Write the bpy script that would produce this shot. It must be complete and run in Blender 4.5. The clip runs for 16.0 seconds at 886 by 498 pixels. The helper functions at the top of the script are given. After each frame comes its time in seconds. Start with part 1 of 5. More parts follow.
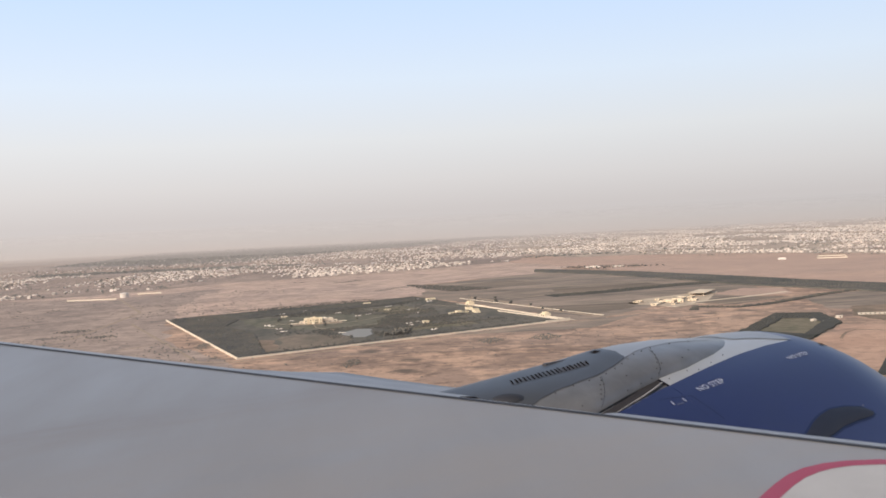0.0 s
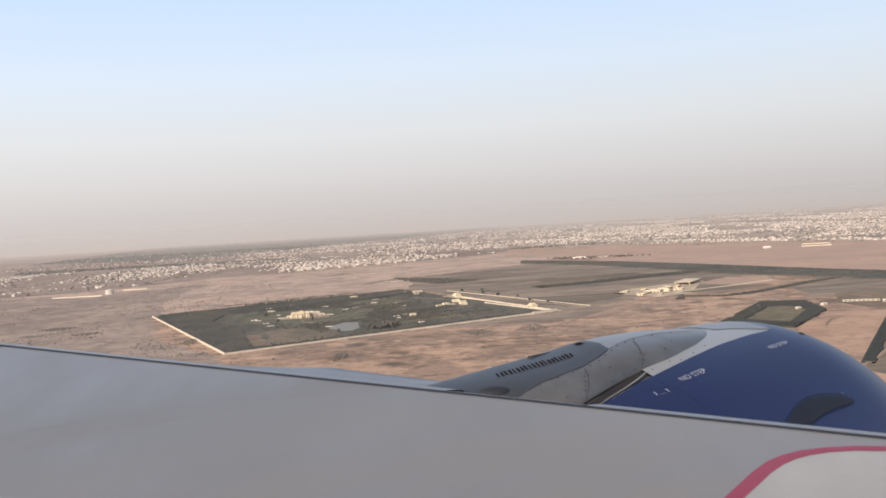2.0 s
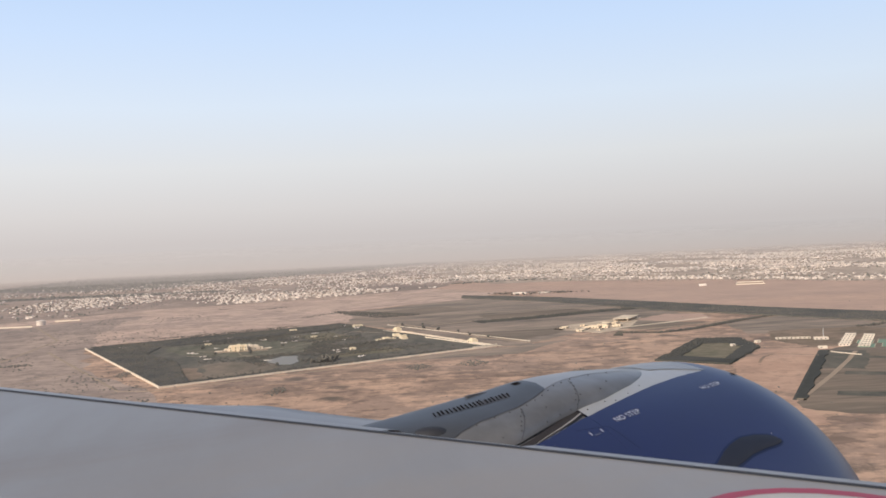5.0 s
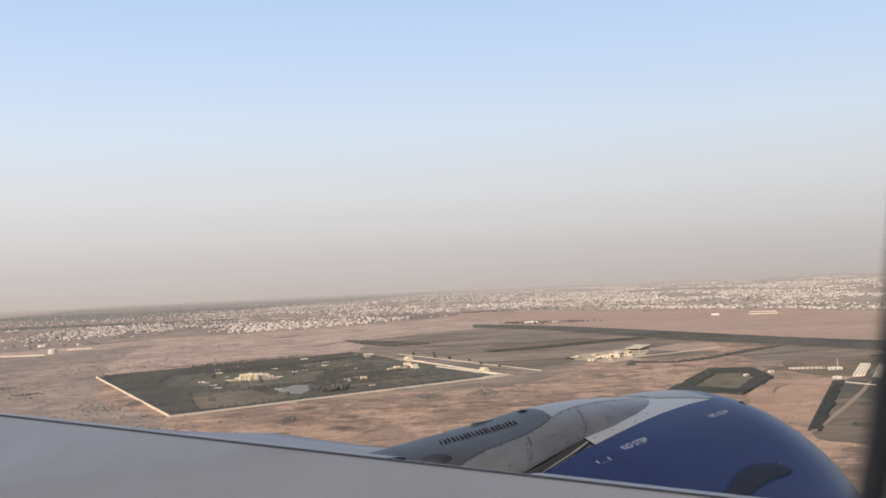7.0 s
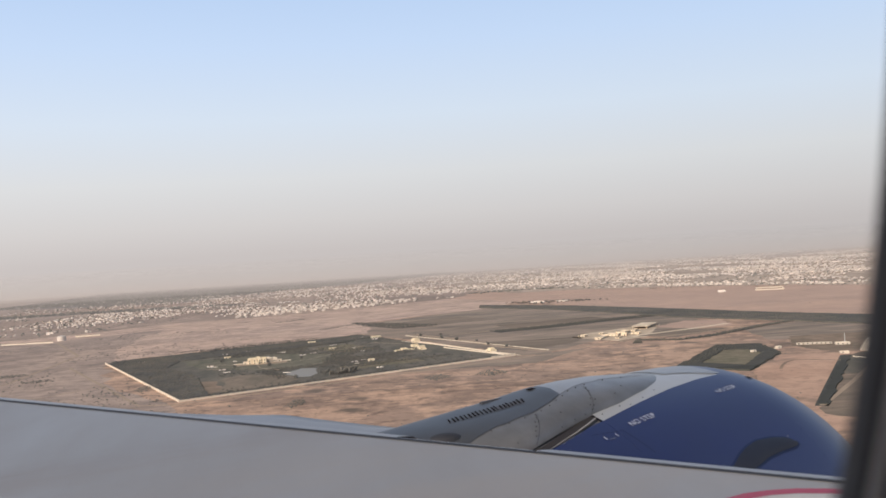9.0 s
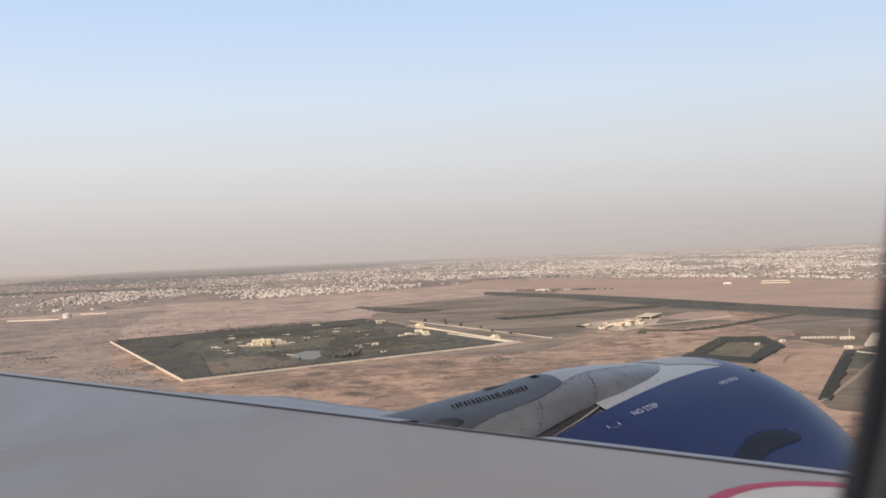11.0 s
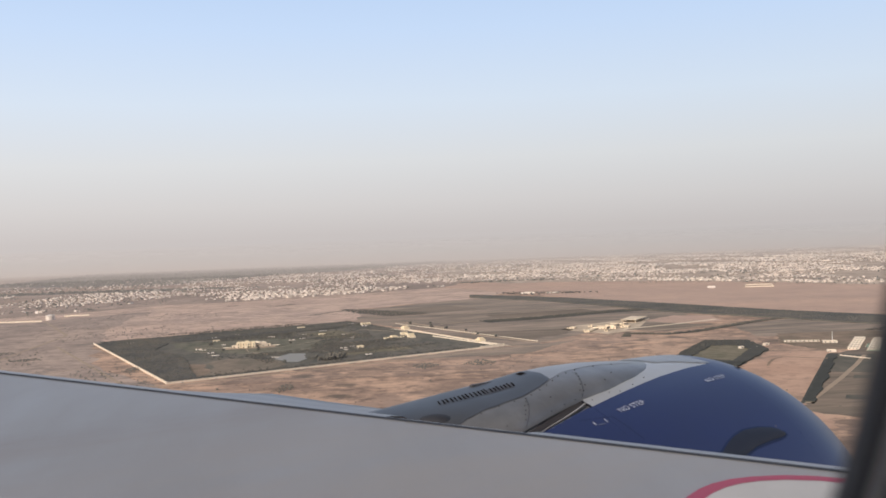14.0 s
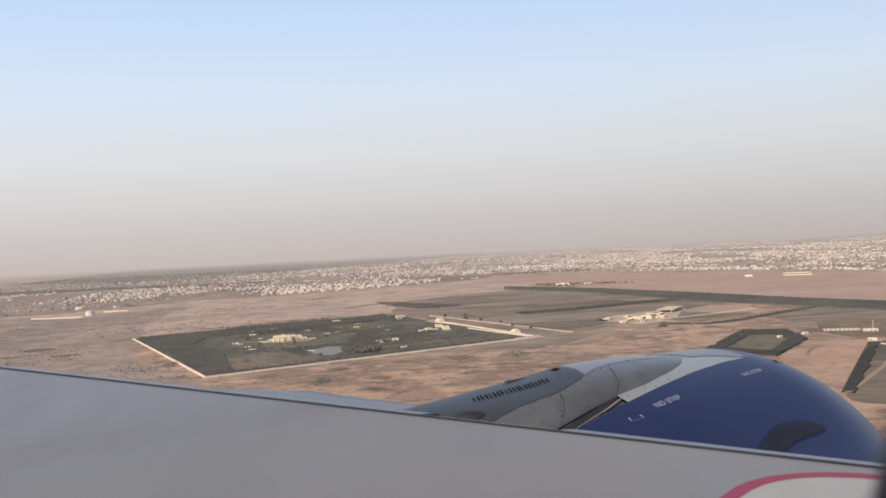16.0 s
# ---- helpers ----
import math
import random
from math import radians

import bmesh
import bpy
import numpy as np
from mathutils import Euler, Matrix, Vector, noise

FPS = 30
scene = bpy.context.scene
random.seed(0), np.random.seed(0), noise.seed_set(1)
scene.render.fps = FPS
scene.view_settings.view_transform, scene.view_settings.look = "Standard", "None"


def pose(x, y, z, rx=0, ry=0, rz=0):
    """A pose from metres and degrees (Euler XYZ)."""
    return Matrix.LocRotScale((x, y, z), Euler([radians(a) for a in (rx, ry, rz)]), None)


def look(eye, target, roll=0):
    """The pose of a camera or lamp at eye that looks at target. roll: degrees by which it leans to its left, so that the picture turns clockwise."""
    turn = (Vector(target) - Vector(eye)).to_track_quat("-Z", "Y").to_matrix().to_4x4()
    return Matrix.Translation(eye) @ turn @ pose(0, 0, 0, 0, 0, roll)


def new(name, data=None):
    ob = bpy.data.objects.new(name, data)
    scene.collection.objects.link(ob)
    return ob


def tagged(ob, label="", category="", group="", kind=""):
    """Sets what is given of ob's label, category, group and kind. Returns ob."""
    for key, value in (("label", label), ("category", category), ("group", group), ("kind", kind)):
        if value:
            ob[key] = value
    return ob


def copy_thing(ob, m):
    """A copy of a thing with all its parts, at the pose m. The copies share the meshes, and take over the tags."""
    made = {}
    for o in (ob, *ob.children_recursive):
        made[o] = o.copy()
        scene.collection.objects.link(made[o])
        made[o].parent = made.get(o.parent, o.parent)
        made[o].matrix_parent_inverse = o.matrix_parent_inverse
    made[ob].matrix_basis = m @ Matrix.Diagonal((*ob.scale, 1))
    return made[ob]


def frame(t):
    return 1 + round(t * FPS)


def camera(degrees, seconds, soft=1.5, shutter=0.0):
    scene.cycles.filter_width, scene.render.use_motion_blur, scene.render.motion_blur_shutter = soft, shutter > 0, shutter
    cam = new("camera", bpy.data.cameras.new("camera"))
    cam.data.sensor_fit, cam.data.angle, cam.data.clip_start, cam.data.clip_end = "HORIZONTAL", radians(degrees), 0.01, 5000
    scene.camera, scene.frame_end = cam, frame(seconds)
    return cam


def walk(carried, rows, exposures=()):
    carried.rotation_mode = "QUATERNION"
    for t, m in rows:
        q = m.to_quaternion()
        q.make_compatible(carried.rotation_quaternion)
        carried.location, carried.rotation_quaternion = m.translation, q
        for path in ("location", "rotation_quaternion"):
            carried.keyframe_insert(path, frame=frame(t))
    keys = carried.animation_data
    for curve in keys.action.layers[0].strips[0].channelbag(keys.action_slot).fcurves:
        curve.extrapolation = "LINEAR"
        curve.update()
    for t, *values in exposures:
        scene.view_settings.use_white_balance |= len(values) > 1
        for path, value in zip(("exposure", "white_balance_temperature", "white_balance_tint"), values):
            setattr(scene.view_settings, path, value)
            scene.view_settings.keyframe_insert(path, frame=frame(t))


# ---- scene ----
cam = camera(49.9, 16.0, soft=1.6)
PATH = [
    (0, pose(-0.035, 0.0972, -0.0361, 87.951, 2.925, 2.705)),
    (0.5, pose(-0.0361, 0.0846, -0.0428, 87.849, 3.236, 2.427)),
    (1, pose(-0.0356, 0.071, -0.0388, 87.784, 2.973, 2.176)),
    (1.5, pose(-0.0341, 0.0655, -0.0278, 87.48, 3.099, 2.062)),
    (2, pose(-0.0258, 0.0455, -0.0208, 87.449, 3.58, 1.86)),
    (2.5, pose(-0.0239, 0.0563, -0.0139, 87.809, 2.893, 1.074)),
    (3, pose(-0.0222, 0.0494, -0.0098, 88.303, 2.143, 0.042)),
    (3.5, pose(-0.0245, 0.031, -0.006, 88.638, 1.897, -0.62)),
    (4, pose(-0.0256, 0.0337, 0.0025, 88.885, 2.191, -1.208)),
    (6.5, pose(0.0113, 0.0325, -0.0052, 90.493, 3.068, -1.568)),
    (7, pose(0.0075, 0.0192, -0.0076, 91.092, 2.662, -0.973)),
    (7.5, pose(0.0103, 0.0127, -0.0059, 91.3, 2.301, -0.39)),
    (8, pose(0.0045, -0.0001, 0.002, 90.811, 2.274, 0.042)),
    (8.5, pose(0.0082, 0.0133, -0.0079, 90.367, 2.985, 0.108)),
    (9, pose(0.0068, 0.0063, -0.013, 89.981, 3.607, -0.634)),
    (9.5, pose(0.0004, 0.0019, -0.0226, 89.749, 3.237, -1.244)),
    (12, pose(0.0024, -0.0031, -0.0092, 88.973, 2.02, 0.425)),
    (12.5, pose(-0.001, -0.0077, -0.0103, 89.323, 2.673, 0.389)),
    (13, pose(-0.0052, -0.0092, -0.0209, 89.627, 3.189, 0.197)),
    (13.5, pose(-0.0019, 0.0097, -0.0352, 89.614, 2.825, -0.259)),
    (14, pose(-0.0055, 0.0127, -0.0442, 89.286, 2.129, -1.127)),
    (14.5, pose(-0.0007, 0.0138, -0.0345, 88.717, 2.594, -1.577)),
    (15, pose(0.0014, 0.0103, -0.029, 88.231, 1.945, -1.237)),
    (15.5, pose(-0.0004, 0.0015, -0.0242, 88.555, 1.978, -0.139)),
    (16, pose(-0.0004, 0.0072, -0.0217, 88.9, 2.877, 0.896)),
]
walk(cam, PATH, [(0, 0.14), (3.5, 0.14), (7.0, 0.0), (16.0, 0.02)])
cam.data.dof.use_dof, cam.data.dof.focus_distance, cam.data.dof.aperture_fstop = True, 13.0, 5.8

# ---- light ----
SUN = Vector((-0.58, -0.72, 0.43)).normalized()


def lin(r, g, b):
    """Linear colour from a display colour, 0 to 255."""
    return tuple(((v / 255 + 0.055) / 1.055) ** 2.4 if v > 10 else v / 255 / 12.92 for v in (r, g, b)) + (1.0,)


world = bpy.data.worlds.new("dusty_evening_sky")
scene.world = world
world.use_nodes = True
wn, wl = world.node_tree.nodes, world.node_tree.links
wn.clear()
sky = wn.new("ShaderNodeTexSky")
sky.sky_type = "NISHITA"
sky.sun_disc = False
sky.sun_elevation = math.asin(SUN.z)
sky.sun_rotation = math.atan2(SUN.x, SUN.y) % (2 * math.pi)
sky.dust_density = 4.0
coord = wn.new("ShaderNodeTexCoord")
sep = wn.new("ShaderNodeSeparateXYZ")
wl.new(coord.outputs["Generated"], sep.inputs[0])
up = wn.new("ShaderNodeMapRange")
up.inputs["From Min"].default_value, up.inputs["From Max"].default_value = -0.05, 0.35
wl.new(sep.outputs["Z"], up.inputs["Value"])
dust = wn.new("ShaderNodeValToRGB")
stops = [(0.0, (190, 184, 182)), (0.14, (195, 190, 189)), (0.22, (206, 204, 204)), (0.33, (214, 217, 220)), (0.48, (210, 223, 238)),
         (0.66, (196, 217, 245)), (0.82, (183, 208, 242)), (1.0, (172, 199, 238))]
while len(dust.color_ramp.elements) < len(stops):
    dust.color_ramp.elements.new(0.5)
for element, (at, colour) in zip(dust.color_ramp.elements, stops):
    element.position, element.color = at, lin(*colour)
wl.new(up.outputs[0], dust.inputs[0])
# the sky is warmer and lighter towards the low sun
side = wn.new("ShaderNodeMapRange")
side.inputs["From Min"].default_value, side.inputs["From Max"].default_value = 0.45, -0.55
side.inputs["To Min"].default_value, side.inputs["To Max"].default_value = 0.0, 1.15
wl.new(sep.outputs["X"], side.inputs["Value"])
glow = wn.new("ShaderNodeMix")
glow.data_type, glow.blend_type = "RGBA", "MULTIPLY"
glow.inputs[7].default_value = (1.10, 1.075, 1.06, 1)
low = wn.new("ShaderNodeMapRange")
low.inputs["From Min"].default_value, low.inputs["From Max"].default_value = 0.0, 0.28
low.inputs["To Min"].default_value, low.inputs["To Max"].default_value = 1.0, 0.4
wl.new(sep.outputs["Z"], low.inputs["Value"])
near_sun = wn.new("ShaderNodeMath")
near_sun.operation = "MULTIPLY"
wl.new(side.outputs[0], near_sun.inputs[0]), wl.new(low.outputs[0], near_sun.inputs[1])
wl.new(near_sun.outputs[0], glow.inputs[0])
wl.new(dust.outputs[0], glow.inputs[6])
gain = wn.new("ShaderNodeVectorMath")
gain.operation = "SCALE"
gain.inputs["Scale"].default_value = 10.0
wl.new(glow.outputs[2], gain.inputs[0])
blend = wn.new("ShaderNodeMapRange")
blend.inputs["From Min"].default_value, blend.inputs["From Max"].default_value = 0.3, 0.7
blend.inputs["To Min"].default_value, blend.inputs["To Max"].default_value = 1.0, 0.0
wl.new(sep.outputs["Z"], blend.inputs["Value"])
mixed = wn.new("ShaderNodeMix")
mixed.data_type = "RGBA"
wl.new(blend.outputs[0], mixed.inputs[0])
wl.new(sky.outputs[0], mixed.inputs[6])
wl.new(gain.outputs[0], mixed.inputs[7])
back = wn.new("ShaderNodeBackground")
back.inputs["Strength"].default_value = 0.1
wl.new(mixed.outputs[2], back.inputs["Color"])
wl.new(back.outputs[0], wn.new("ShaderNodeOutputWorld").inputs[0])

sun = new("sun", bpy.data.lights.new("sun", "SUN"))
sun.data.energy, sun.data.angle, sun.data.color = 3.9, radians(3.0), (1.0, 0.89, 0.77)
sun.matrix_world = look(SUN * 50, (0, 0, 0))

# ---- materials ----
def material(name, colour, rough=0.6, metal=0.0, second=None, fine=4.0, coarse=0.3, mix=0.5, bump=0.0, random_by="", spread=0.0, coat=0.0, haze=0.08, stretch=None):
    """A surface with two scales of variation. fine, coarse: noise repeats per metre. random_by: 'object' or 'island'."""
    m = bpy.data.materials.new(name)
    m.use_nodes = True
    n, l = m.node_tree.nodes, m.node_tree.links
    b = n["Principled BSDF"]
    b.inputs["Metallic"].default_value = metal
    b.inputs["Coat Weight"].default_value = coat
    if rough >= 0.9:
        b.inputs["Specular IOR Level"].default_value = 0.08
    b.inputs["Coat Roughness"].default_value = haze
    c = n.new("ShaderNodeTexCoord")
    source = c.outputs["Object"]
    if stretch:
        mp = n.new("ShaderNodeMapping")
        if len(stretch) > 3:
            mp.vector_type = "TEXTURE"
        mp.inputs["Rotation"].default_value = (0, 0, radians(stretch[0]))
        mp.inputs["Scale"].default_value = (stretch[1], stretch[2], 1)
        l.new(source, mp.inputs[0])
        source = mp.outputs[0]

    def noise_node(scale, detail):
        t = n.new("ShaderNodeTexNoise")
        t.inputs["Scale"].default_value, t.inputs["Detail"].default_value, t.inputs["Roughness"].default_value = scale, detail, 0.6
        l.new(source, t.inputs["Vector"])
        return t

    a, d = noise_node(coarse, 5), noise_node(fine, 4)
    both = n.new("ShaderNodeMath")
    both.operation = "MULTIPLY_ADD"
    both.inputs[1].default_value = 0.45
    l.new(d.outputs["Fac"], both.inputs[0])
    half = n.new("ShaderNodeMath")
    half.operation = "MULTIPLY"
    half.inputs[1].default_value = 0.55
    l.new(a.outputs["Fac"], half.inputs[0])
    l.new(half.outputs[0], both.inputs[2])
    ramp = n.new("ShaderNodeMapRange")
    ramp.inputs["From Min"].default_value, ramp.inputs["From Max"].default_value = 0.36, 0.64
    ramp.inputs["To Max"].default_value = mix
    l.new(both.outputs[0], ramp.inputs["Value"])
    mx = n.new("ShaderNodeMix")
    mx.data_type = "RGBA"
    mx.inputs[6].default_value = (*colour, 1)
    mx.inputs[7].default_value = (*(second or [v * 0.7 for v in colour]), 1)
    l.new(ramp.outputs[0], mx.inputs[0])
    out = mx.outputs[2]
    if random_by:
        if random_by == "object":
            r = n.new("ShaderNodeObjectInfo").outputs["Random"]
        else:
            r = n.new("ShaderNodeNewGeometry").outputs["Random Per Island"]
        hs = n.new("ShaderNodeHueSaturation")
        mr = n.new("ShaderNodeMapRange")
        mr.inputs["To Min"].default_value, mr.inputs["To Max"].default_value = 1 - spread, 1 + spread
        l.new(r, mr.inputs["Value"])
        l.new(mr.outputs[0], hs.inputs["Value"])
        l.new(out, hs.inputs["Color"])
        out = hs.outputs[0]
    l.new(out, b.inputs["Base Color"])
    rr = n.new("ShaderNodeMapRange")
    rr.inputs["To Min"].default_value, rr.inputs["To Max"].default_value = max(0.02, rough - 0.07), min(1, rough + 0.07)
    l.new(both.outputs[0], rr.inputs["Value"])
    l.new(rr.outputs[0], b.inputs["Roughness"])
    if bump:
        bp = n.new("ShaderNodeBump")
        bp.inputs["Strength"].default_value, bp.inputs["Distance"].default_value = 0.5, bump
        l.new(d.outputs["Fac"], bp.inputs["Height"])
        l.new(bp.outputs[0], b.inputs["Normal"])
    return m


def desert_material(name, SAND_A, SAND_B, SAND_PALE, SAND_DARK, SCRUB):
    """Dry plain: pale sand, brown gravel, wind streaks and dots of low scrub."""
    m = bpy.data.materials.new(name)
    m.use_nodes = True
    n, l = m.node_tree.nodes, m.node_tree.links
    b = n["Principled BSDF"]
    b.inputs["Roughness"].default_value = 0.95
    b.inputs["Specular IOR Level"].default_value = 0.1
    c = n.new("ShaderNodeTexCoord").outputs["Object"]

    def layer(scale, low, high, detail=6, turn=0, sx=1, sy=1):
        mp = n.new("ShaderNodeMapping")
        mp.inputs["Rotation"].default_value, mp.inputs["Scale"].default_value = (0, 0, radians(turn)), (sx, sy, 1)
        t = n.new("ShaderNodeTexNoise")
        t.inputs["Scale"].default_value, t.inputs["Detail"].default_value, t.inputs["Roughness"].default_value = scale, detail, 0.62
        r = n.new("ShaderNodeMapRange")
        r.inputs["From Min"].default_value, r.inputs["From Max"].default_value = low, high
        l.new(c, mp.inputs[0]), l.new(mp.outputs[0], t.inputs["Vector"]), l.new(t.outputs["Fac"], r.inputs["Value"])
        return r.outputs[0]

    def over(base, colour, fac, strength=1.0):
        s = n.new("ShaderNodeMath")
        s.operation = "MULTIPLY"
        s.inputs[1].default_value = strength
        l.new(fac, s.inputs[0])
        x = n.new("ShaderNodeMix")
        x.data_type = "RGBA"
        l.new(s.outputs[0], x.inputs[0])
        if isinstance(base, tuple):
            x.inputs[6].default_value = base
        else:
            l.new(base, x.inputs[6])
        x.inputs[7].default_value = colour
        return x.outputs[2]

    col = over(SAND_A, SAND_B, layer(0.0016, 0.4, 0.6, 4))
    col = over(col, SAND_DARK, layer(0.0045, 0.47, 0.62, 4, 5, 1.0, 1.0), 0.45)
    col = over(col, SAND_PALE, layer(0.0085, 0.48, 0.6, 5, 8, 1.2, 0.8), 0.55)
    col = over(col, SAND_DARK, layer(0.013, 0.49, 0.6, 6, -8, 0.9, 1.1), 0.5)
    col = over(col, SAND_PALE, layer(0.030, 0.52, 0.6, 6, 6, 0.85, 1.05), 0.62)
    col = over(col, SAND_DARK, layer(0.038, 0.53, 0.61, 6, -5, 0.85, 1.0), 0.72)
    col = over(col, SCRUB, layer(0.024, 0.595, 0.66, 6, 10, 0.9, 1.0), 0.7)
    col = over(col, SAND_PALE, layer(0.08, 0.53, 0.63, 5, 8, 0.7, 0.8), 0.5)
    col = over(col, SAND_DARK, layer(0.10, 0.54, 0.64, 5, -8, 0.7, 0.8), 0.55)
    col = over(col, SCRUB, layer(0.2, 0.62, 0.72, 3, 0, 1.2, 0.4), 0.55)
    l.new(col, b.inputs["Base Color"])
    bp = n.new("ShaderNodeBump")
    bp.inputs["Strength"].default_value, bp.inputs["Distance"].default_value = 0.6, 1.2
    t = n.new("ShaderNodeTexNoise")
    t.inputs["Scale"].default_value, t.inputs["Detail"].default_value = 0.05, 6
    l.new(c, t.inputs["Vector"]), l.new(t.outputs["Fac"], bp.inputs["Height"]), l.new(bp.outputs[0], b.inputs["Normal"])
    return m


DESERT = desert_material("desert_plain", (0.42, 0.282, 0.205, 1), (0.35, 0.25, 0.192, 1), (0.675, 0.438, 0.296, 1), (0.20, 0.142, 0.108, 1), (0.13, 0.108, 0.086, 1))
GREYPLAIN = desert_material("grey_brown_plain", (0.40, 0.30, 0.24, 1), (0.345, 0.265, 0.218, 1), (0.52, 0.385, 0.30, 1), (0.255, 0.20, 0.168, 1), (0.15, 0.13, 0.112, 1))
# Rosy sand, with the lift of distance haze put into its colours.
WESTSAND = desert_material("haze_lightened_rosy_plain", (0.56, 0.397, 0.31, 1), (0.48, 0.35, 0.28, 1), (0.69, 0.49, 0.375, 1), (0.37, 0.275, 0.218, 1), (0.21, 0.172, 0.14, 1))
FIELD = material("dry_field", (0.158, 0.134, 0.106), 0.95, second=(0.43, 0.325, 0.248), fine=0.09, coarse=0.014, mix=1.0, stretch=(-25, 0.25, 1.0))
FARM = material("brown_farm_plot", (0.145, 0.12, 0.094), 0.95, second=(0.30, 0.228, 0.168), fine=0.09, coarse=0.02, mix=1.0, stretch=(-62, 0.3, 1.8))
GARDEN = material("garden_soil", (0.092, 0.090, 0.074), 0.95, second=(0.19, 0.165, 0.13), fine=0.09, coarse=0.02, mix=1.0, stretch=(-10, 1, 0.45))
GROVEFLOOR = material("dry_grove_grass", (0.14, 0.128, 0.082), 0.95, second=(0.25, 0.205, 0.14), fine=0.12, coarse=0.03, mix=1.0)
MEADOW = material("dry_meadow", (0.145, 0.125, 0.092), 0.95, second=(0.27, 0.21, 0.155), fine=0.12, coarse=0.035, mix=1.0, stretch=(-10, 1, 0.45))
LAWN = material("lawn", (0.104, 0.104, 0.074), 0.95, second=(0.215, 0.19, 0.138), fine=0.12, coarse=0.025, mix=1.0, stretch=(-10, 1, 0.45))
BARE = material("bare_earth", (0.34, 0.24, 0.17), 0.95, second=(0.15, 0.12, 0.085), fine=0.07, coarse=0.02, mix=1.0)
PINK = material("levelled_sand", (0.57, 0.385, 0.29), 0.95, second=(0.44, 0.31, 0.24), fine=0.04, coarse=0.008, mix=1.0)
ORANGESAND = desert_material("orange_sand", (0.53, 0.335, 0.235, 1), (0.47, 0.305, 0.218, 1), (0.60, 0.39, 0.275, 1), (0.39, 0.255, 0.185, 1), (0.26, 0.19, 0.145, 1))
PALE = material("compacted_pale_gravel", (0.80, 0.66, 0.48), 0.9, second=(0.62, 0.49, 0.35), fine=0.2, coarse=0.04, mix=0.8)
SITEPAD = material("dug_site_gravel", (0.70, 0.56, 0.40), 0.9, second=(0.42, 0.32, 0.23), fine=0.12, coarse=0.03, mix=1.0)
ROAD = material("pale_track", (0.42, 0.32, 0.23), 0.95, second=(0.34, 0.26, 0.19), fine=0.3, coarse=0.05, mix=0.8)
WATER = material("pond_water", (0.26, 0.235, 0.19), 0.55, second=(0.30, 0.27, 0.22), fine=0.2, coarse=0.05)
RENDERED = material("cream_render", (0.80, 0.67, 0.47), 0.85, second=(0.70, 0.575, 0.40), fine=0.8, coarse=0.1, mix=0.7)
WALLPAINT = material("limewashed_wall", (0.78, 0.67, 0.53), 0.9, second=(0.58, 0.48, 0.37), fine=0.5, coarse=0.05, mix=0.8)
TOWN = material("whitewashed_houses", (0.74, 0.65, 0.57), 0.9, second=(0.52, 0.425, 0.36), fine=0.3, coarse=0.006, mix=1.0, random_by="island", spread=0.38)
EASTSOIL = material("pale_town_ground", (0.34, 0.265, 0.21), 0.95, second=(0.60, 0.475, 0.37), fine=0.05, coarse=0.01, mix=1.0, stretch=(0, 1, 0.4))
TOWNSOIL = material("trodden_town_ground", (0.27, 0.21, 0.175), 0.95, second=(0.46, 0.345, 0.27), fine=0.02, coarse=0.004, mix=1.0, stretch=(0, 1, 0.6))
WOODSOIL = material("grey_green_wooded_ground", (0.15, 0.138, 0.128), 0.95, second=(0.27, 0.228, 0.196), fine=0.02, coarse=0.004, mix=1.0, stretch=(0, 1, 0.6))
HOUSE = material("house_paint", (0.84, 0.75, 0.66), 0.9, second=(0.68, 0.58, 0.49), fine=0.5, coarse=0.05, mix=0.8, random_by="object", spread=0.2)
# Duller than house_paint, to keep the town's front rows low in contrast.
TOWNPAINT = material("muted_house_paint", (0.74, 0.645, 0.56), 0.9, second=(0.56, 0.46, 0.385), fine=0.5, coarse=0.01, mix=0.9, random_by="object", spread=0.3)
DARKGLASS = material("dark_window", (0.03, 0.035, 0.04), 0.15, fine=2, coarse=0.5)
PREFAB = material("prefab_sheet", (0.66, 0.57, 0.46), 0.6, second=(0.56, 0.47, 0.37), fine=0.6, coarse=0.1, random_by="object", spread=0.15)
GREENROOF = material("green_court_surface", (0.16, 0.26, 0.17), 0.8, second=(0.20, 0.30, 0.21), fine=0.4, coarse=0.08)
STEELGREY = material("galvanised_steel", (0.55, 0.54, 0.52), 0.4, 0.8, fine=3, coarse=0.4)
LEAF = material("dusty_foliage", (0.078, 0.080, 0.076), 0.95, second=(0.152, 0.134, 0.108), fine=0.12, coarse=0.018, mix=1.0, random_by="island", spread=0.08)
# Ground under trees, darkened in colour so gaps between crowns look shaded.
WOODFLOOR = material("shade_dark_tree_ground", (0.072, 0.074, 0.068), 0.95, second=(0.105, 0.100, 0.086), fine=0.12, coarse=0.03, mix=1.0)
# Near copy of the foliage, darker in colour because less haze lies before it.
NEARLEAF = material("near_dark_foliage", (0.062, 0.063, 0.055), 0.95, second=(0.082, 0.079, 0.068), fine=0.5, coarse=0.05, mix=1.0, random_by="island", spread=0.06)
BARK = material("tree_bark", (0.13, 0.10, 0.075), 0.9, fine=3, coarse=0.5)

WINGPAINT = material("grey_wing_paint", (0.268, 0.266, 0.272), 0.42, second=(0.222, 0.210, 0.202), fine=2.4, coarse=0.5, mix=1.0, bump=0.0003, stretch=(62, 4.0, 1.1, "texture"))


